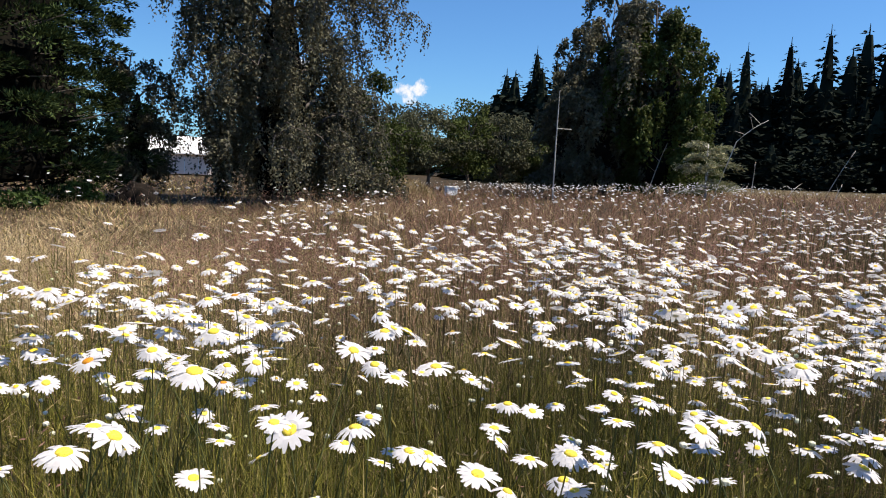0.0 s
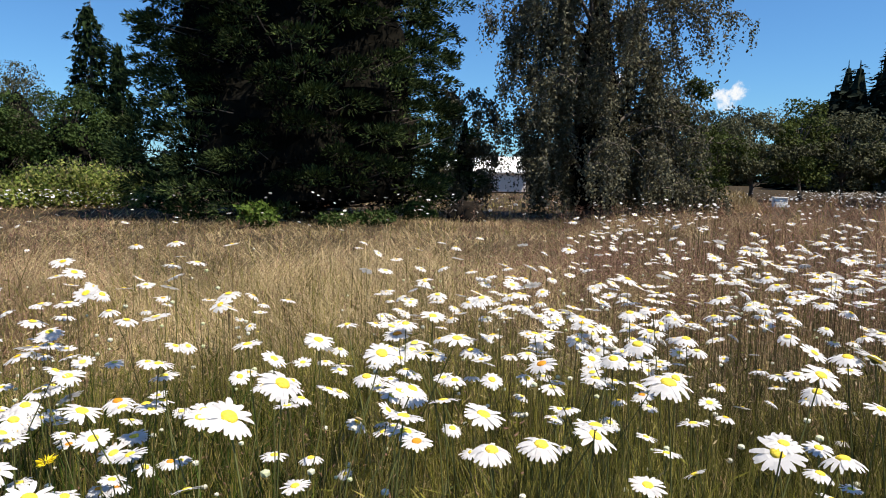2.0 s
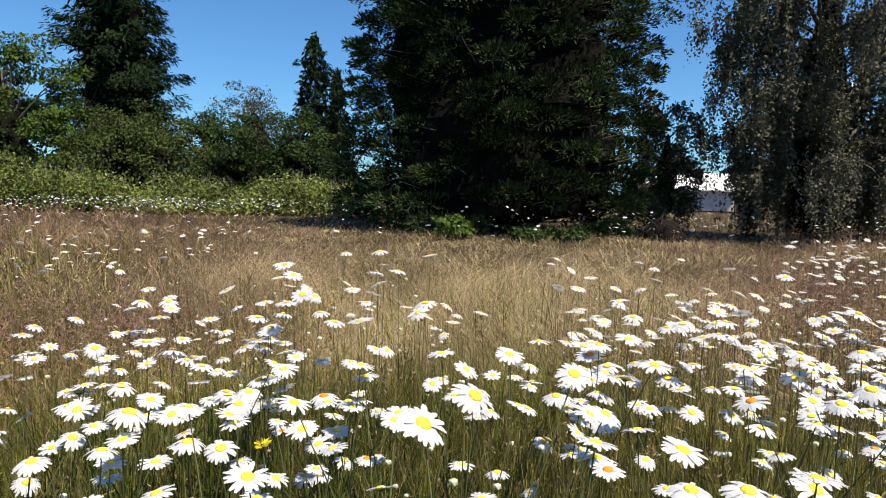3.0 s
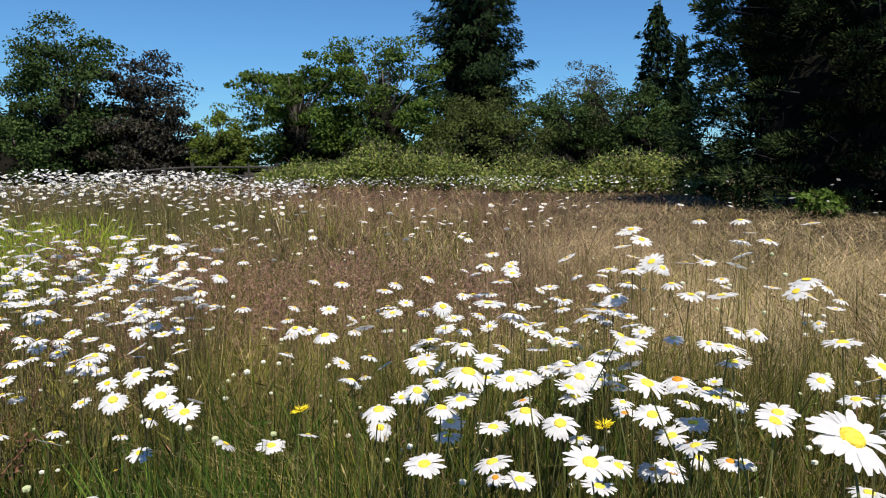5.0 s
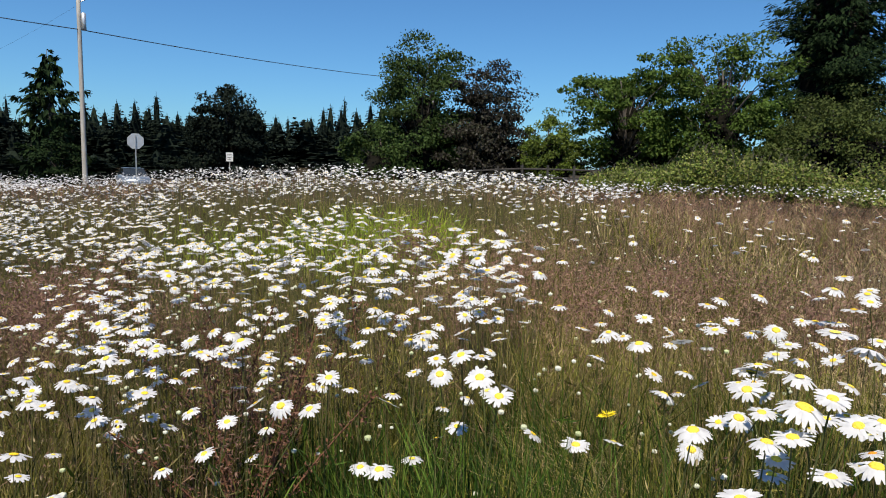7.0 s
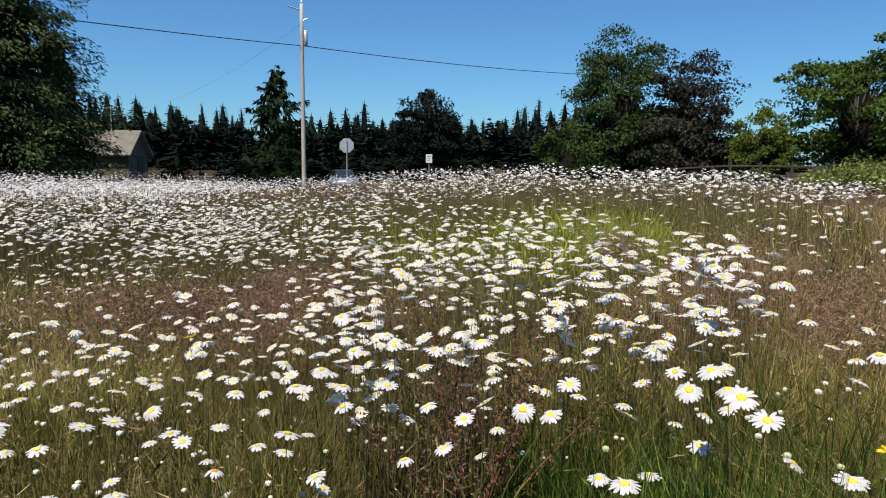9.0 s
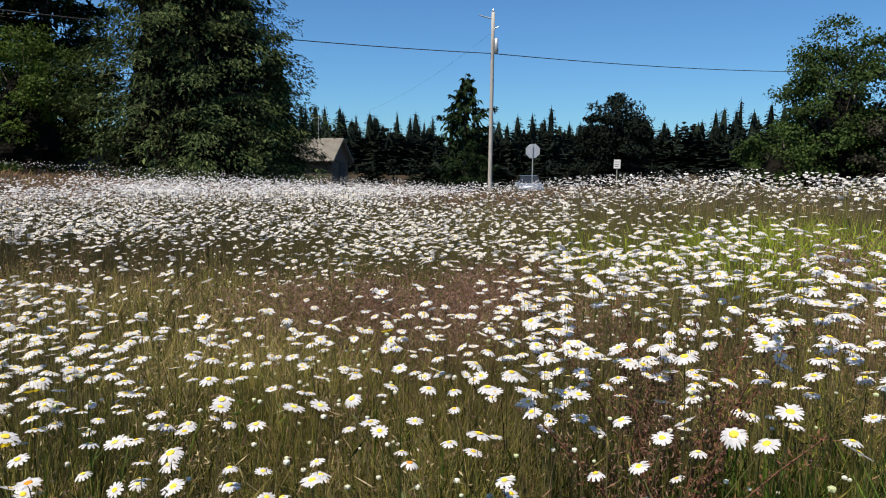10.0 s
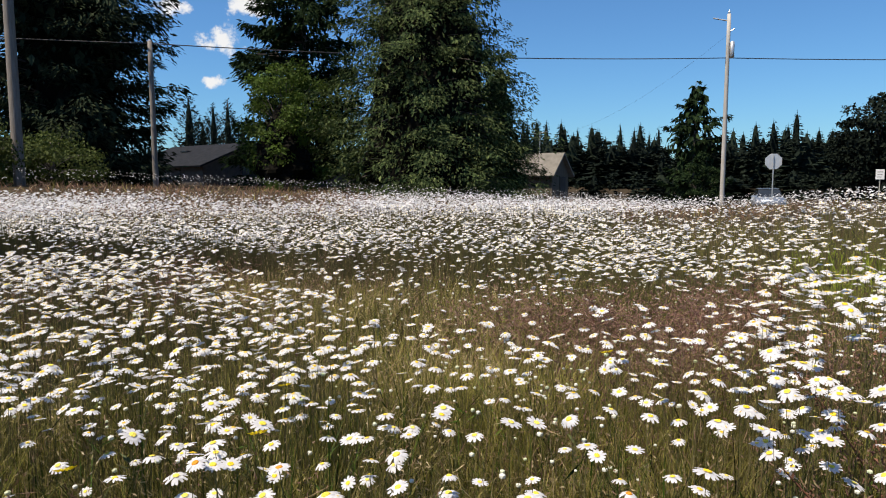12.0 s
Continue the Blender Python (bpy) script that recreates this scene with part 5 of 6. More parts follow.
# round the crossing
broadleaf("oak_tree", "dark rounded oak rising above the far woods", 113.6, 72.0, 9.4, 3.6, M["wood_leaf"], 75, base=0.6, clumps=110, per=130, leaf=0.3, taper=0.3, solid=0.6)
conifer("spruce_tree", "dark spruce with drooping open boughs by the pole", 125.9, 62.0, 10.3, 2.7, M["fir_leaf"], 76, whorls=17, per=7, sprays=60, droop=0.12, spray=0.5, shape=lambda u: np.interp(u, (0, 0.3, 0.42, 0.55, 0.75, 1), (1.0, 0.85, 0.55, 1.05, 0.5, 0.03)), base=0.3, shaggy=0.6, hang=0.5, fill=500)
broadleaf("evergreen_shrub", "dark green shrub at the foot of the spruce", 125.6, 56.0, 3.8, 1.6, M["fir_leaf"], 77, base=0.1, clumps=50, per=120, leaf=0.2, category="shrub")
conifer("cedar_tree", "big dense green cedar with drooping sprays", 147.5, 31.0, 15.5, 5.2, M["cedar_leaf"], 78, whorls=54, per=13, sprays=200, droop=0.42, spray=0.165, bunch=0.7, fan=(0.3, 0.5), shape=lambda u: np.interp(u, (0, 0.1, 0.35, 0.6, 0.85, 1), (0.96, 1.0, 0.92, 0.67, 0.3, 0.03)), base=0.15, shaggy=0.24, hang=0.7, fill=5000, dense=0.48)
conifer("spruce_tree", "tall dark spruce behind the cedar with long open limbs", 157.6, 40.0, 16.0, 3.6, M["fir_leaf"], 79, whorls=34, per=10, sprays=170, droop=0.18, spray=0.34, shape=lambda u: np.interp(u, (0, 0.6, 1), (1, 0.8, 0.05)), base=1.0, shaggy=0.45)
conifer("spruce_tree", "dark spruce close behind the cedar's flank", 141.6, 39.0, 7.0, 1.6, M["fir_leaf"], 80, whorls=22, per=8, sprays=40, droop=0.25, spray=0.45, base=0.3, shaggy=0.4)
broadleaf("shade_tree", "light green leafy tree beside the cedar", 159.2, 34.0, 5.9, 2.2, M["maple_leaf"], 81, base=0.4, clumps=110, per=140, leaf=0.13, solid=0.6)
conifer("fir_tree", "massive dark fir with layered boughs", 174.6, 35.0, 15.0, 4.6, M["grey_fir_leaf"], 82, whorls=44, per=11, sprays=150, droop=0.2, spray=0.32, shape=lambda u: np.interp(u, (0, 0.7, 1), (0.85, 0.95, 0.05)), base=0.2, shaggy=0.45, fill=1500, dense=0.45)
broadleaf("field_shrub", "low olive shrub under the massive fir", 176.0, 27.0, 1.9, 1.9, M["shrub_leaf"], 83, base=0.1, clumps=70, per=110, leaf=0.11, category="shrub")
broadleaf("field_shrub", "low olive shrub at the field's edge", 181.0, 25.0, 1.8, 1.7, M["shrub_leaf"], 84, base=0.1, clumps=60, per=110, leaf=0.11, category="shrub")
for az, r, h, rx in ((166.4, 118, 14.0, 2.3), (164.6, 122, 13.2, 2.0), (163.5, 120, 13.8, 2.0), (165.4, 128, 10.6, 2.4), (162.4, 126, 10.4, 1.9)):
    conifer("poplar_tree", "distant slim upright poplar", az, r, h, rx, M["wood_leaf"], 90 + int(az * 10), whorls=26, per=7, sprays=20, droop=-0.9, spray=0.55, shape=lambda u: np.interp(u, (0, 0.15, 0.55, 1), (0.5, 1, 0.85, 0.05)), base=0.5, shaggy=0.3, hang=-0.6, core=0.4, fill=0, group="distant poplars")

# pale shrub with bleached boughs, and dead branches
wood, crown = Heap(), Heap()
g = np.random.default_rng(17)
for k in range(26):
    a, z, ln = g.uniform(0, 6.28), g.uniform(0.2, 2.1), g.uniform(0.7, 1.5)
    ln *= 1.15 - 0.4 * z / 2.1
    s = np.linspace(0, 1, 5)
    limb = np.stack([np.cos(a) * ln * s, np.sin(a) * ln * s, z + 0.25 * np.sin(s * 2.5) - 0.1 * s], 1)
    wood.add(*tube(limb, np.interp(s, (0, 1), (0.022, 0.006)), 4))
    m = 240
    q = g.uniform(0.25, 1, m)
    at = np.stack([np.interp(q, s, limb[:, j]) for j in range(3)], 1) + g.normal(0, 0.09, (m, 3)) * [1, 1, 0.5]
    crown.add(*leaves(at, g.normal(0, 0.5, (m, 3)) + [math.cos(a), math.sin(a), 0.1], 0.13, 0.04, gen=g))
t = np.linspace(0, 1, 5)
wood.add(*tube(np.stack([0 * t, 0.1 * t, 2.2 * t], 1), 0.06 - 0.04 * t, 6))
pale_leaf = plant_mat("pale_bough", ((0.14, 0.16, 0.07), (0.28, 0.28, 0.15), (0.42, 0.39, 0.25)), 0.6, 0.15, 1.0, 0.3)
tree_thing("pale_shrub", spot(-21.4, 28.0), "pale yellowish shrub with bleached drooping boughs", "shrub", wood, crown, M["dead_wood"], pale_leaf)
for az, r, p0, p1 in ((-22.8, 27, (0, 0, 2.0), (1.5, 0.3, 3.1)), (-17.0, 30, (0, 0, 0.2), (0.7, 0, 2.4)), (-27.0, 40, (0, 0, 0), (0.8, 0, 0.9)), (-24.6, 38, (0, 0, 0), (0.1, 0, 1.9)), (-29.6, 40, (0, 0, 0.2), (1.3, 0, 2.6)), (-19.4, 27, (-0.6, 0, 0), (1.0, 0, 0.7)), (-30.2, 38, (0, 0, 0), (0.3, 0, 0.8))):
    g = np.random.default_rng(int(400 - az * 10))
    t = np.linspace(0, 1, 6)[:, None]
    path = np.array(p0) * (1 - t) + np.array(p1) * t + np.concatenate([0 * t, 0 * t, 0.12 * np.sin(t * 3)], 1)
    if p0[2] > 1:
        path[0] = (-0.4, 0.2, 0.0)
    heap = Heap().add(*tube(path, np.linspace(0.020, 0.009, 6), 5))
    for k in (2, 3, 4):
        heap.add(*tube([path[k], path[k] + g.normal(0, 0.25, 3) + [0, 0, 0.15]], [0.012, 0.004], 4))
    thing = tagged(new("dead_branch", heap.mesh("dead_branch", M["dead_wood"], smooth=True)), "bleached dead branch standing out of the grass", "branch", "bleached dead branches")
    thing.location = spot(az, r, -0.02)

# ---- far woods ----
def far_fir(seed):
    """A pointed fir ten metres high: drooping boughs on a slim dark core, with small twigs between."""
    g = np.random.default_rng(seed)
    crown = Heap()
    rim = lambda q: 0.10 + 1.85 * (1 - q) ** 0.9 * (0.84 + 0.26 * (q * 11.5 + 0.2 * seed) % 0.26)
    z = np.linspace(0.0, 9.5, 8)
    cv, cf = tube(np.stack([0 * z, 0 * z, z], 1), rim(z / 10) * 0.5, 6)
    cv[:, :2] *= g.uniform(0.8, 1.15, (len(cv), 1))
    crown.add(cv, cf)
    for n, start, length, wide, droop in ((210, 0.38, 0.66, 0.5, -0.4), (150, 0.62, 0.36, 0.6, -0.2)):
        q = 1 - g.uniform(0.004, 1, n) ** 0.66
        a = g.uniform(0, 2 * np.pi, n)
        out = np.stack([np.cos(a), np.sin(a), 0 * a], 1)
        ls = (rim(q) * length + 0.12) * g.uniform(0.7, 1.15, n)
        crown.add(*leaves(out * (rim(q) * start)[:, None] + np.stack([0 * q, 0 * q, q * 10 + 0.2], 1), out + [0, 0, droop] + g.normal(0, 0.22, (n, 3)), ls, ls * wide, 0.3, gen=g, face=out * 0.7 + [0, 0, 0.7], loose=0.5))
    crown.add(*tube([(0, 0, 9.2), (0, 0, 10.2)], [0.05, 0.01], 4))
    return np.concatenate(crown.v), np.concatenate(crown.f)


FAR_KINDS = [far_fir(700 + k) for k in range(6)]
for k in range(5):
    _, c = broadleaf_heaps(10.0, 2.2, 0.1, 30, 14, 0.75, 720 + k, 0.2, 0.0, 0.36)
    FAR_KINDS.append((np.concatenate(c.v), np.concatenate(c.f)))


def far_wood(name, label, trees, seed, mat):
    """Firs of a few shapes, stretched and turned, in one mesh."""
    g = np.random.default_rng(seed)
    heap = Heap()
    for az, r, h, rad, slim in trees:
        v, f = FAR_KINDS[int(g.integers(0, 6)) if slim else int(g.integers(6, 11))]
        rad = rad if slim else min(rad, 0.3 * h)
        a = g.uniform(0, 6.28)
        ca, sa = math.cos(a) * rad / 1.7, math.sin(a) * rad / 1.7
        heap.add(np.stack([v[:, 0] * ca - v[:, 1] * sa, v[:, 0] * sa + v[:, 1] * ca, v[:, 2] * h / 10], 1) + np.array(spot(az, r)), f)
    return tagged(new(name, heap.mesh(name, mat)), label, "woods", kind="stuff")


def row(a0, a1, n, r, elev, width, seed, slim=0.8):
    """Trees side by side whose tops reach the given heights in degrees: elev maps azimuth to height."""
    g = np.random.default_rng(seed)
    out = []
    for a in np.linspace(a0, a1, n) + g.uniform(-0.5, 0.5, n) * abs(a1 - a0) / n:
        rr = r * g.uniform(0.92, 1.12)
        e = np.interp(a, *elev) * (g.uniform(0.84, 1.08) if g.random() < 0.4 else g.uniform(0.62, 0.86))
        out.append((float(a), rr, 0.9 + rr * math.tan(radians(float(e))), width * g.uniform(0.75, 1.7), g.random() < slim))
    return out


woods_right = row(-46, -2.4, 62, 105, ((-44, -30, -24, -12, -8, -5, -2.4), (9.8, 10.4, 9.9, 10.4, 10.4, 8.3, 6.4)), 4.6, 1, 1.0)
woods_right += row(-46, -2.6, 60, 92, ((-46, -10, -5, -2.4), (7.4, 7.6, 6.4, 5.0)), 3.4, 2, 0.8) + row(-46, -3, 30, 84, ((-46, -3), (3.4, 3.0)), 2.6, 22, 0.6) + [(-28.8, 92, 19.2, 3.4, True), (-26.3, 94, 18.4, 3.4, True), (-23.4, 92, 17.6, 3.4, True), (-7.4, 98, 18.8, 3.2, True), (-11.0, 98, 20.2, 3.4, True)]
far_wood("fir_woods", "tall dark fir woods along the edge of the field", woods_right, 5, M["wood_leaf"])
woods_mid = row(-3, 50, 30, 150, ((-3, 2, 20, 50), (5.0, 4.6, 3.6, 3.2)), 4.5, 3, 0.4)
far_wood("far_woods", "dark line of distant woods", woods_mid, 6, M["wood_leaf"])
woods_left = row(99, 140, 84, 125, ((99, 104, 106, 110, 116, 119.5, 122, 124, 130, 140), (5.0, 5.2, 4.2, 3.8, 4.0, 5.0, 3.6, 4.2, 4.5, 4.7)), 2.1, 4, 1.0)
woods_left += row(98, 142, 64, 112, ((98, 142), (3.5, 3.7)), 3.4, 6, 0.6) + [(104.7, 110, 9.6, 2.4, True), (118.8, 112, 9.0, 1.2, True), (131.6, 112, 9.8, 1.7, True), (135.0, 112, 9.2, 1.6, True), (121.6, 105, 9.0, 2.6, True), (120.4, 106, 9.3, 2.4, True)]
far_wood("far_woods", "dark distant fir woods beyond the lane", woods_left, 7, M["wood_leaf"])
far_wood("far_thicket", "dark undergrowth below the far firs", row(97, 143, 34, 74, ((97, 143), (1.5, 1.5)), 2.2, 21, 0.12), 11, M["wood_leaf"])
far_wood("far_woods", "dark trees behind the house", row(140, 196, 32, 120, ((140, 196), (3.2, 3.4)), 4.5, 8, 0.4), 8, M["wood_leaf"])
far_wood("far_woods", "dark trees behind the bramble hedge", row(46, 100, 32, 110, ((46, 56, 100), (2.4, 2.2, 2.6)), 4.5, 9, 0.4), 9, M["wood_leaf"])
far_wood("far_woods", "distant trees closing the field", row(196, 318, 26, 130, ((196, 318), (5, 8)), 11.0, 12, 0.6), 10, M["wood_leaf"])


# ---- bramble hedge and small growth ----
g = np.random.default_rng(44)
wood, crown = Heap(), Heap()
for k in range(330):
    az = g.uniform(48.5, 83.5)
    r = np.interp(az, (48, 60, 72, 84), (22.5, 23.0, 24.0, 27.0)) + g.uniform(0, 3.2)
    c = np.array(spot(az, r))
    top = np.interp(az, (48, 52, 70, 80, 84), (0.8, 1.1, 1.3, 1.15, 0.6)) * (0.35 + 1.05 * float(drift(c[0], c[1], 1.7, 61))) * g.uniform(0.75, 1.15)
    n = 165
    off = unit(g.normal(size=(n, 3))) * (g.uniform(0.3, 1, n) ** 0.5)[:, None] * [0.8, 0.8, 0.55 * top]
    at = c + [0, 0, top * 0.52] + off
    ls = 0.105 * g.uniform(0.6, 1.5, n)
    crown.add(*leaves(at, g.normal(0, 0.8, (n, 3)) + [0, 0, -0.1], ls, ls * 0.7, 0.2, gen=g, face=unit(off) + [0, 0, 0.5], loose=0.5))
    s = np.linspace(0, 1, 5)
    a = g.uniform(0, 6.28)
    cane = c + np.stack([np.cos(a) * 0.7 * s, np.sin(a) * 0.7 * s, top * 1.12 * np.sin(s * 2.2)], 1)
    wood.add(*tube(cane, np.linspace(0.009, 0.004, 5), 4))
hedge = tagged(new("bramble_hedge"), "long low thicket of green brambles along the field", "hedge", kind="stuff")
part("canes", wood.mesh("canes", M["bark"]), hedge)
part("leaves", crown.mesh("leaves", M["bramble_leaf"]), hedge)

for az, r, h, rx, mat, lab in ((41.0, 13.3, 0.52, 0.34, "maple_leaf", "small fresh green sapling before the dark pine"), (31.2, 13.6, 0.27, 0.34, "linden_leaf", "low weedy shrub at the foot of the pine"),
                               (27.6, 15.6, 0.4, 0.35, "linden_leaf", "low weedy shrub beside the dark brush heap"), (34.6, 13.5, 0.24, 0.3, "linden_leaf", "low weedy growth at the foot of the pine"), (46.0, 16.5, 0.4, 0.5, "linden_leaf", "low weedy growth at the pine's shaded side")):
    broadleaf("field_shrub", lab, az, r, h, rx, M[mat], int(500 + az), base=0.05, clumps=26, per=60, leaf=0.09, category="shrub", size=0.4)

# brush heap by the birch
bm = bmesh.new()
bmesh.ops.create_icosphere(bm, subdivisions=4, radius=1.0)
for v in bm.verts:
    k = 1 + 0.16 * noise.noise(v.co * 2.3) + 0.08 * noise.noise(v.co * 7)
    v.co = Vector((v.co.x * 0.44 * k, v.co.y * 0.42 * k, max(-0.02, v.co.z) * 0.46 * k))
heap_ob = tagged(new("brush_heap"), "dark domed heap of old brush in the grass", "heap")
heap_ob.location = spot(23.7, 15.2)
part("mound", from_bm("mound", bm, M["char"], True), heap_ob)
twigs = Heap()
g = np.random.default_rng(9)
for _ in range(70):
    w = unit(g.normal(size=3) * [1, 1, 0.6] + [0, 0, 0.5])
    p = w * [0.42, 0.4, 0.44]
    twigs.add(*tube([p, p + g.normal(0, 0.16, 3) + w * 0.05], [0.008, 0.003], 4))
part("twigs", twigs.mesh("twigs", M["bark"]), heap_ob)

# dry brush mounds before the orchard
for az, r, h, rx, seed in ((4.2, 24.0, 0.75, 1.1, 1), (2.4, 25.0, 0.6, 0.9, 2), (6.0, 22.0, 0.6, 0.8, 3)):
    g = np.random.default_rng(600 + seed)
    n = 2600
    a, q = g.uniform(0, 6.28, n), np.sqrt(g.uniform(0, 1, n)) * rx
    at = np.stack([np.cos(a) * q, np.sin(a) * q, g.uniform(0, 1, n) * h * (1 - (q / rx) ** 2)], 1)
    thing = tagged(new("dry_brush", Heap().add(*leaves(at, g.normal(0, 0.5, (n, 3)) + [0, 0, 0.8], 0.26, 0.03, gen=g)).mesh("dry_brush", M["straw"])), "mound of dry tangled brown grass and brush", "brush", "dry brush mounds")
    thing.location = spot(az, r)


# ---- poles, cables and signs ----
def pole(name, label, at, h, r0, r1, mat):
    thing = new(name)
    thing.location = at
    t = np.linspace(0, 1, 8)
    part("shaft", Heap().add(*tube(np.stack([0 * t, 0 * t, -0.6 + (h + 0.6) * t], 1), np.interp(t, (0, 1), (r0, r1)), 12)).mesh("shaft", mat, smooth=True), thing)
    return tagged(thing, label, "pole")


p1, p2, p3 = spot(123.85, 38.0), spot(169.0, 30.0), spot(178.0, 24.0)
h1, h2, h3 = 0.91 + 38.0 * math.tan(radians(12.3)) - p1.z, 0.91 + 30.0 * math.tan(radians(10.4)) - p2.z, 8.2
up1 = pole("utility_pole", "tall pale wooden utility pole with a transformer bracket", p1, h1, 0.125, 0.09, M["pole_wood"])
up2 = pole("utility_pole", "shorter brown wooden pole carrying a single cable", p2, h2, 0.12, 0.09, M["dark_pole"])
up3 = pole("utility_pole", "stout grey-brown wooden utility pole near the fir", p3, h3, 0.16, 0.13, M["dark_pole"])
acr = Vector((p1.y, -p1.x, 0)).normalized()      # level, square to the line of sight
part("transformer", Heap().add(*tube([(0, 0, h1 - 2.2), (0, 0, h1 - 2.15), (0, 0, h1 - 1.4), (0, 0, h1 - 1.35)], [0.06, 0.11, 0.11, 0.04], 12)).mesh("transformer", M["zinc"], smooth=True), up1, "grey steel transformer can").location = acr * 0.2
part("bracket", Heap().add(*tube([(0, 0, h1 - 0.35), np.array(-acr) * 0.75 + [0, 0, h1 - 0.15]], [0.035, 0.03], 6)).mesh("bracket", M["pole_wood"]), up1)
part("bracket", Heap().add(*tube([(0, 0, h1 - 0.9), np.array(acr) * 0.3 + [0, 0, h1 - 0.75]], [0.03, 0.025], 6)).mesh("bracket", M["zinc"]), up1)
part("insulator", Heap().add(*tube([(0, 0, h1 - 0.02), (0, 0, h1 + 0.1), (0, 0, h1 + 0.18)], [0.03, 0.06, 0.02], 8)).mesh("insulator", M["zinc"]), up1)
part("insulator", Heap().add(*tube([(0, 0, h2 - 0.05), (0, 0, h2 + 0.06)], [0.05, 0.03], 8)).mesh("insulator", M["zinc"]), up2)
part("insulator", Heap().add(*tube([(0, 0, h3 - 0.05), (0, 0, h3 + 0.06)], [0.05, 0.03], 8)).mesh("insulator", M["zinc"]), up3)


def cable(a, b, sag, r, label):
    t = np.linspace(0, 1, 40)
    path = np.array(a)[None] * (1 - t[:, None]) + np.array(b)[None] * t[:, None]
    path[:, 2] -= sag * 4 * t * (1 - t)
    return tagged(new("overhead_cable", Heap().add(*tube(path, np.full(40, r), 5)).mesh("overhead_cable", M["cable"], smooth=True)), label, "cable", "overhead cables")


c1 = Vector((p1.x, p1.y, 0.91 + 38.0 * math.tan(radians(9.15))))
c2 = Vector((p2.x, p2.y, p2.z + h2 - 0.1))
c0 = c1 + (c1 - c2) * 1.5
c0.z = 9.6
c3 = c2 + (c2 - c1) * 0.9
c3.z = c2.z + 0.3
cable(c1, c2, 0.25, 0.022, "black overhead cable sagging between two poles")
cable(c0, c1, 0.35, 0.024, "black overhead cable running on behind the linden")
cable(c2, c3, 0.2, 0.02, "black overhead cable running past the massive fir")
cable(p3 + Vector((0, 0, h3)), p1 + Vector((0, 0, h1 + 0.9)) + Vector((6, -14, 2.5)), 0.5, 0.010, "thin overhead line high before the fir")
cable(p1 + Vector((0, 0, h1 - 1.0)), spot(136.5, 60.0, 5.2), 0.8, 0.004, "thin service line from the utility pole to the shed")
pole("cable_post", "wooden utility pole half hidden behind the linden", Vector((c0.x, c0.y, ground_z(c0.x, c0.y))), 10.7, 0.15, 0.11, M["pole_wood"])

# sign at the crossing, seen from behind
st = spot(120.35, 36.5)
sign = tagged(new("stop_sign"), "octagonal road sign on a steel post, bare back showing", "road sign")
sign.location = st
zs = 0.91 + 36.5 * math.tan(radians(1.33)) - st.z
bm = bmesh.new()
bmesh.ops.create_cone(bm, cap_ends=True, segments=8, radius1=0.40, radius2=0.40, depth=0.006)
bmesh.ops.bevel(bm, geom=[e for e in bm.edges if e.is_boundary or len(e.link_faces) == 2], offset=0.002, segments=1, affect="EDGES")
face = part("sign_plate", from_bm("sign_plate", bm, M["zinc"]), sign, "bare aluminium back of an octagonal plate")
face.matrix_basis = Matrix.Translation((0, 0, zs)) @ Matrix.Rotation(radians(120.35), 4, "Z") @ Matrix.Rotation(radians(90), 4, "X") @ Matrix.Rotation(radians(22.5), 4, "Z")
nrm = heading(120.35)
part("post", Heap().add(*tube([(0, 0, -0.4), (0, 0, zs + 0.3)], [0.032, 0.032], 4)).mesh("post", M["zinc"]), sign).location = -nrm * 0.04
for dz in (-0.2, 0.2):
    b = part("bolt", Heap().add(*tube([(0, 0, 0), -np.array(nrm) * 0.05], [0.014, 0.014], 6)).mesh("bolt", M["zinc"]), sign)
    b.location = -nrm * 0.07 + Vector((0, 0, zs + dz))

sg = spot(113.5, 40.0)
sign2 = tagged(new("small_sign"), "small white rectangular road sign on a thin post", "road sign")
sign2.location = sg
zs = 0.91 + 40.0 * math.tan(radians(0.33)) - sg.z
plate = part("sign_plate", from_bm("sign_plate", box_bm(-0.19, 0.19, -0.004, 0.004, -0.25, 0.25, 0.003), M["white_paint"]), sign2)
plate.matrix_basis = Matrix.Translation((0, 0, zs)) @ Matrix.Rotation(radians(113.5 + 12), 4, "Z")
for k, zz in enumerate((0.12, -0.02, -0.13)):
    part("writing_bar", from_bm("writing_bar", box_bm(-0.13, 0.13 - 0.03 * k, -0.009, -0.005, zz - 0.012, zz + 0.012), M["fence_wood"]), plate)
part("post", Heap().add(*tube([(0, 0, -0.4), (0, 0, zs + 0.25)], [0.025, 0.025], 4)).mesh("post", M["pole_wood"]), sign2).location = heading(113.5) * 0.04
for az, r, h, ln in ((112.8, 39.5, 1.75, 0.25), (107.4, 38.5, 1.6, 0.0), (110.0, 39.5, 1.35, 0.1), (103.6, 38.0, 1.5, 0.0), (105.2, 38.2, 1.2, 0.05), (117.0, 40.0, 1.1, 0.0)):
    t = np.linspace(0, 1, 6)
    ob = tagged(new("wooden_stake", Heap().add(*tube(np.stack([ln * t * t, 0 * t, -0.3 + (h + 0.3) * t], 1), np.full(6, 0.04), 6)).mesh("wooden_stake", M["pole_wood"])), "weathered wooden stake at the field's edge", "stake", "stakes along the field")
    ob.location = spot(az, r)

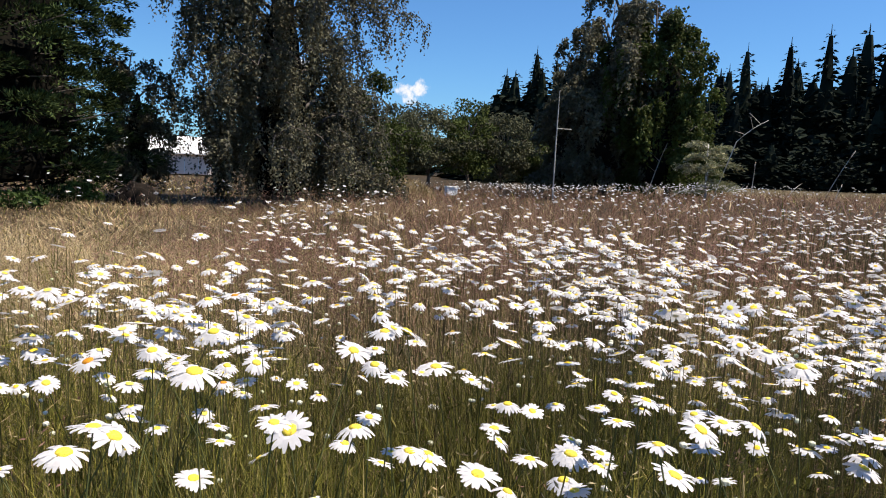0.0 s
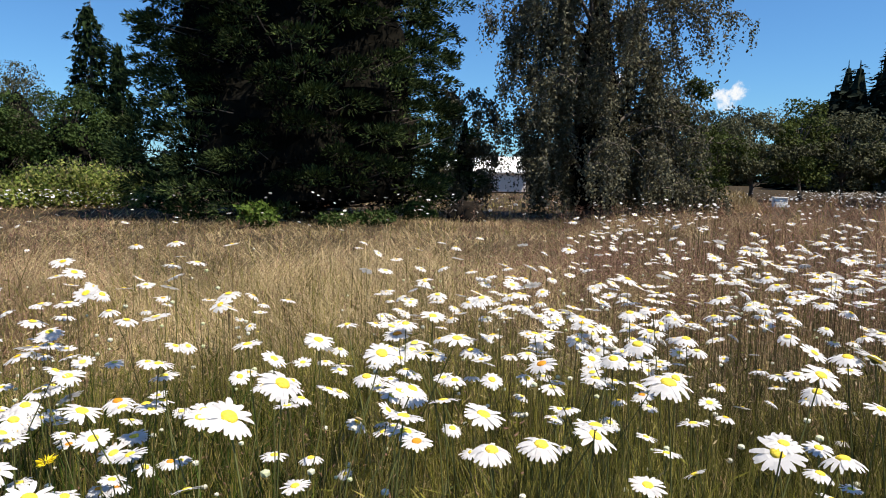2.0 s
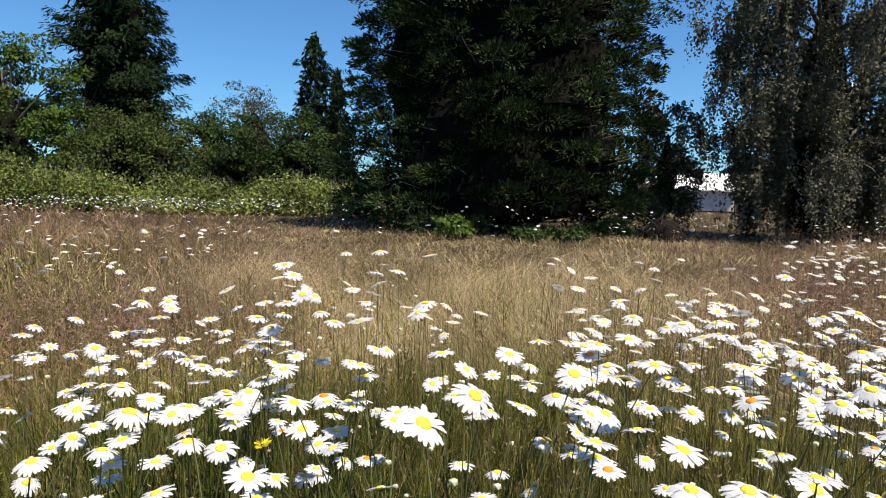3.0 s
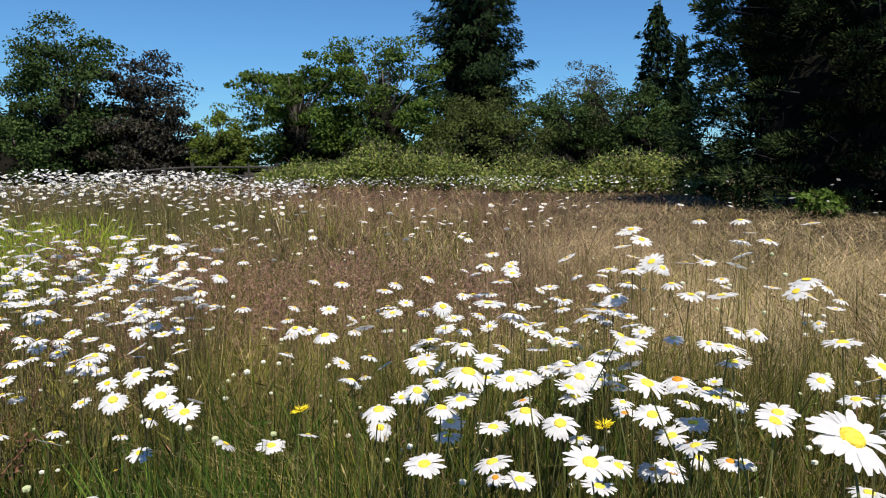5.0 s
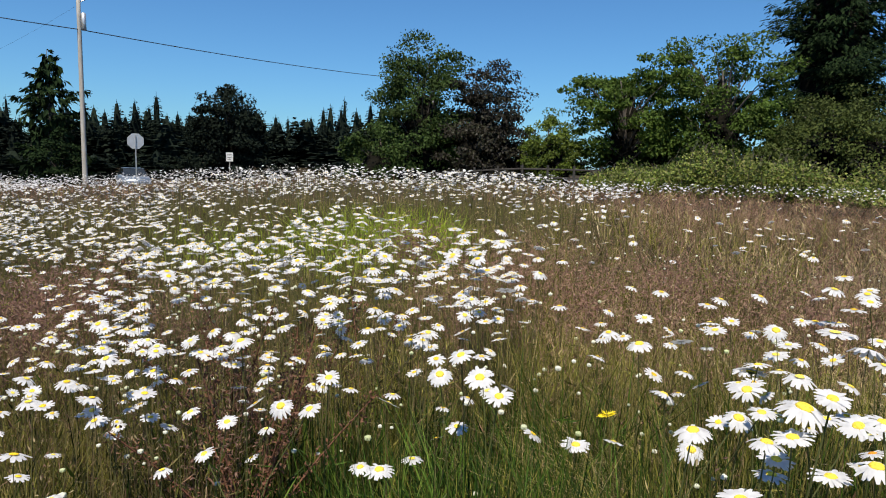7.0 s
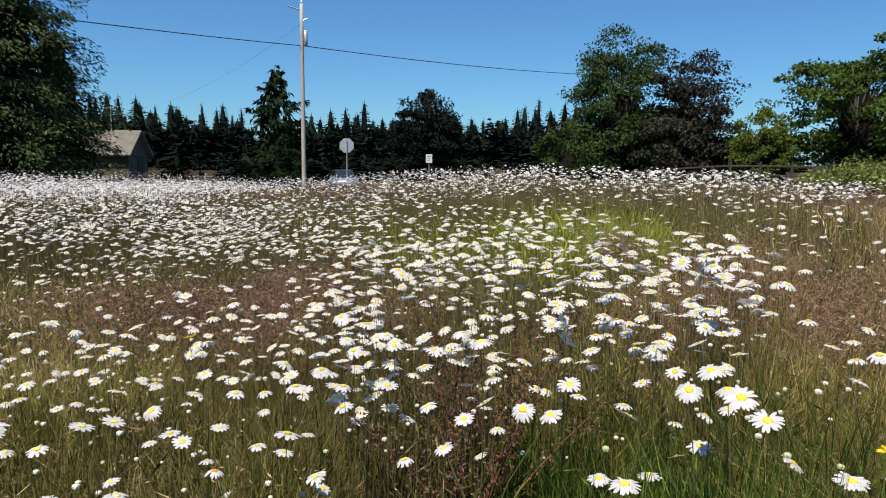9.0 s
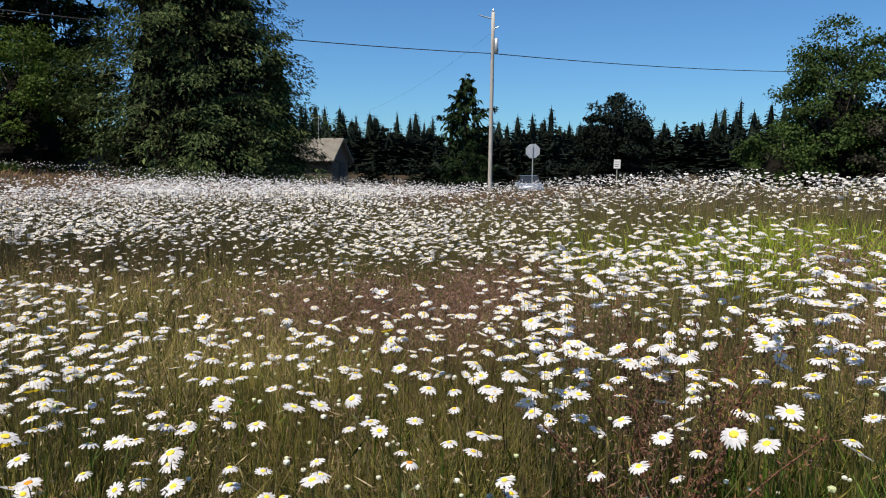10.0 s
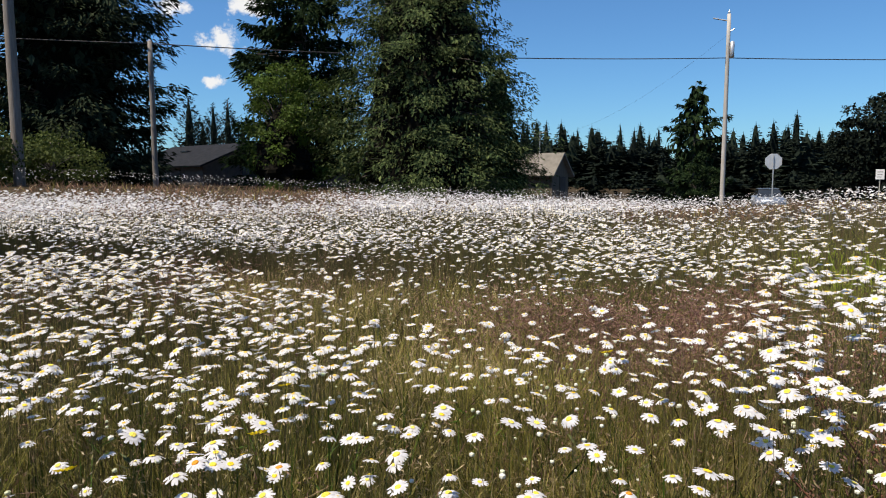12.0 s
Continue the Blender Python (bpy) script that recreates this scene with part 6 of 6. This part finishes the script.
# thin mast with a crossbar
ms = spot(-9.5, 29.0)
mast = tagged(new("thin_mast"), "thin pale mast with a single short crossbar", "mast")
mast.location = ms
hm = 0.95 + 29.0 * math.tan(radians(7.0)) - ms.z
part("shaft", Heap().add(*tube([(0, 0, -0.3), (0.0, 0, hm * 0.5), (0.03, 0, hm)], [0.032, 0.028, 0.014], 8)).mesh("shaft", M["dead_wood"]), mast)
zc = 0.95 + 29.0 * math.tan(radians(3.95)) - ms.z
part("crossbar", Heap().add(*tube([(0, 0, zc), (0.62, 0, zc - 0.02)], [0.02, 0.018], 6)).mesh("crossbar", M["dead_wood"]), mast)

# white box in the grass
wb = tagged(new("white_box"), "small white wooden hive-like box in the grass", "box")
wb.location = spot(-1.0, 30.0)
wb.rotation_euler = (0, 0, 0.3)
part("body", from_bm("body", box_bm(-0.24, 0.24, -0.2, 0.2, 0.0, 0.36, 0.01), M["white_paint"]), wb)
part("lid", from_bm("lid", box_bm(-0.27, 0.27, -0.23, 0.23, 0.36, 0.41, 0.01), M["white_paint"]), wb)


# ---- buildings ----
def gable(w, d, eave, ridge, over, thick):
    """A gabled roof of two slabs, the ridge along x."""
    bm = bmesh.new()
    for sgn in (-1, 1):
        a, b = Vector((0, 0, ridge)), Vector((0, sgn * (d / 2 + over), eave - (ridge - eave) * over / (d / 2)))
        n = Vector((0, sgn * (ridge - eave), d / 2)).normalized() * thick
        vs = [bm.verts.new((sx * (w / 2 + over), p.y, p.z)) for p in (a, b, b + n, a + Vector((0, 0, thick * 1.2))) for sx in (-1, 1)]
        for f in ((0, 1, 3, 2), (2, 3, 5, 4), (4, 5, 7, 6), (6, 7, 1, 0), (0, 2, 4, 6), (1, 7, 5, 3)):
            bm.faces.new([vs[i] for i in f])
    bmesh.ops.recalc_face_normals(bm, faces=bm.faces[:])
    return bm


def gable_walls(w, d, eave, ridge):
    bm = bmesh.new()
    prof = ((-d / 2, 0), (d / 2, 0), (d / 2, eave), (0, ridge), (-d / 2, eave))
    l, r = [bm.verts.new((-w / 2, y_, z_)) for y_, z_ in prof], [bm.verts.new((w / 2, y_, z_)) for y_, z_ in prof]
    bm.faces.new(l)
    bm.faces.new(r[::-1])
    for i in range(5):
        j = (i + 1) % 5
        bm.faces.new((l[i], r[i], r[j], l[j]))
    bmesh.ops.recalc_face_normals(bm, faces=bm.faces[:])
    return bm


def house(name, label, at, turn, w, d, eave, ridge, over, wall, roof, openings):
    thing = tagged(new(name), label, "building")
    thing.location = at
    thing.rotation_euler = (0, 0, turn)
    part("wall", from_bm("wall", gable_walls(w, d, eave, ridge - 0.05), M[wall]), thing)
    part("roof", from_bm("roof", gable(w, d, eave, ridge, over, 0.12), M[roof]), thing)
    for kind, face, c, z0, ww, hh in openings:
        # face: front (-y) or end (+x)
        def boxed(e, t0, t1):
            return box_bm(c - ww / 2 - e, c + ww / 2 + e, -d / 2 - t1, -d / 2 - t0, z0 - e, z0 + hh + e) if face == "front" else box_bm(w / 2 + t0, w / 2 + t1, c - ww / 2 - e, c + ww / 2 + e, z0 - e, z0 + hh + e)
        fr = part(kind, from_bm(kind, boxed(0.06, 0.0, 0.04), M["tan_wall" if wall != "dark_wall" else "dark_wall"]), thing)
        part("pane" if kind == "window" else "leaf", from_bm("pane", boxed(0.0, 0.042, 0.055), M["glass" if kind == "window" else "dark_wall"]), fr)
    return thing


# long white-roofed building beyond the birch
wh = spot(21.6, 52.0)
b = tagged(new("white_building"), "low building with a bright white roof and pale weathered wall", "building")
b.location = (wh.x, wh.y, 0.05)
b.rotation_euler = (0, 0, radians(20))
part("wall", from_bm("wall", box_bm(-2.85, 2.85, -2, 2, 0, 1.5), M["pale_wall"]), b)
bm = bmesh.new()
vs = [bm.verts.new(p) for p in ((-3.1, -2.3, 1.42), (3.1, -2.3, 1.42), (3.1, 0.2, 2.62), (-3.1, 0.2, 2.62), (-3.1, 2.3, 1.42), (3.1, 2.3, 1.42), (-3.1, -2.3, 1.34), (3.1, -2.3, 1.34), (3.1, 2.3, 1.34), (-3.1, 2.3, 1.34))]
for f in ((0, 1, 2, 3), (3, 2, 5, 4), (6, 7, 1, 0), (9, 4, 5, 8), (0, 3, 4, 9, 6), (1, 7, 8, 5, 2), (6, 9, 8, 7)):
    bm.faces.new([vs[i] for i in f])
bmesh.ops.recalc_face_normals(bm, faces=bm.faces[:])
part("roof", from_bm("roof", bm, M["white_paint"]), b, "bright white sheet roof")
for k in range(7):
    part("board", from_bm("board", box_bm(-2.7 + k * 0.9, -2.66 + k * 0.9, -2.02, -2.0, 0.05, 1.34), M["white_paint"]), b)

sp = spot(136.1, 46.0) - heading(21) * 1.8
shed = house("garden_shed", "small tan shed with a brown-grey gabled roof", (sp.x, sp.y, -0.75), radians(111), 3.1, 2.5, 2.1, 3.3, 0.3, "tan_wall", "shingle", (("door", "end", 0.3, 0.05, 0.8, 1.8),))
part("antenna", Heap().add(*tube([(0, 0, 3.3), (0, 0, 4.9)], [0.03, 0.02], 5)).add(*tube([(-0.4, 0, 4.75), (0.5, 0, 4.85)], [0.015, 0.015], 4)).mesh("antenna", M["zinc"]), shed)
hp = spot(162.0, 52.0) - heading(17) * 5.0
hs = house("farm_house", "dark brown low house with a dark grey shingle roof", (hp.x, hp.y, 0.1), radians(107), 10.0, 7.5, 1.9, 3.4, 0.5, "dark_wall", "dark_roof", (("window", "front", -1.5, 0.9, 1.6, 0.9), ("door", "front", 1.6, 0.05, 0.9, 1.85), ("window", "end", 0.0, 0.9, 1.3, 0.9)))
part("skylight", from_bm("skylight", box_bm(-1.6, -0.6, -1.6, -1.1, 2.95, 3.06, 0.02), M["glass"]), hs)
hp = spot(157.6, 60.0)
house("farm_house", "dark low annexe beside the house", (hp.x, hp.y, 0.1), radians(157.6 + 180 + 30), 6.0, 5.0, 1.7, 2.6, 0.4, "dark_wall", "dark_roof", (("window", "front", 0.5, 0.8, 1.1, 0.8),))

# ---- parked car at the crossing ----
cp = spot(120.6, 50.0)
car = tagged(new("parked_car"), "silver-blue car standing at the crossing behind the meadow", "car")
car.location = cp
car.rotation_euler = (0, 0, radians(120.6 + 7))


def loft(sections):
    """A closed shell through rings of equal length."""
    bm = bmesh.new()
    rows_ = [[bm.verts.new(p) for p in s_] for s_ in sections]
    n = len(rows_[0])
    for a, b in zip(rows_, rows_[1:]):
        for i in range(n):
            bm.faces.new((a[i], a[(i + 1) % n], b[(i + 1) % n], b[i]))
    bm.faces.new(rows_[0][::-1])
    bm.faces.new(rows_[-1])
    bmesh.ops.recalc_face_normals(bm, faces=bm.faces[:])
    return bm


def ring(y_, w, z0, z1):
    return [(-w * 0.92, y_, z0), (w * 0.92, y_, z0), (w, y_, (z0 + z1) / 2), (w * 0.94, y_, z1), (-w * 0.94, y_, z1), (-w, y_, (z0 + z1) / 2)]


part("body", from_bm("body", loft([ring(-2.2, 0.72, 0.35, 0.72), ring(-2.05, 0.84, 0.25, 0.84), ring(-0.9, 0.88, 0.22, 0.98), ring(1.6, 0.88, 0.22, 1.0), ring(2.1, 0.82, 0.3, 0.92)]), M["car_paint"], True), car)
part("cabin", from_bm("cabin", loft([ring(-0.95, 0.78, 0.96, 1.0), ring(-0.25, 0.66, 0.97, 1.46), ring(1.2, 0.66, 0.98, 1.48), ring(1.95, 0.74, 0.94, 1.0)]), M["glass"]), car, "dark car windows")
part("roof", from_bm("roof", box_bm(-0.63, 0.63, -0.28, 1.25, 1.465, 1.51, 0.015), M["car_paint"]), car)
for sx in (-1, 1):
    part("headlamp", from_bm("headlamp", box_bm(sx * 0.6 - 0.16, sx * 0.6 + 0.16, -2.19, -2.06, 0.6, 0.74, 0.02), M["lens"]), car)
    for sy in (-1.35, 1.35):
        wheel = part("wheel", Heap().add(*tube([(sx * 0.72, sy, 0.32), (sx * 0.74, sy, 0.32), (sx * 0.88, sy, 0.32), (sx * 0.9, sy, 0.32)], [0.26, 0.32, 0.32, 0.28], 16)).mesh("tyre", M["rubber"]), car)
        part("rim", Heap().add(*tube([(sx * 0.86, sy, 0.32), (sx * 0.91, sy, 0.32)], [0.2, 0.18], 12)).mesh("rim", M["zinc"]), wheel)

# rail fence under the lindens
fence = tagged(new("rail_fence"), "low grey wooden rail fence in the trees' shade", "fence")
fa, fb = spot(83.0, 30.0, 0.05), spot(99.0, 34.0, 0.05)
fence.location = fa
n_post = 9
for k in range(n_post):
    q = (fb - fa) * (k / (n_post - 1))
    q.z = float(ground_z(fa.x + q.x, fa.y + q.y)) - fa.z
    part("post", Heap().add(*tube([(q.x, q.y, q.z - 0.2), (q.x, q.y, q.z + 1.0)], [0.06, 0.055], 6)).mesh("post", M["fence_wood"]), fence)
    if k:
        for hz_ in (0.45, 0.82):
            part("rail", Heap().add(*tube([(last.x, last.y, last.z + hz_), (q.x, q.y, q.z + hz_)], [0.04, 0.04], 5)).mesh("rail", M["fence_wood"]), fence)
    last = q
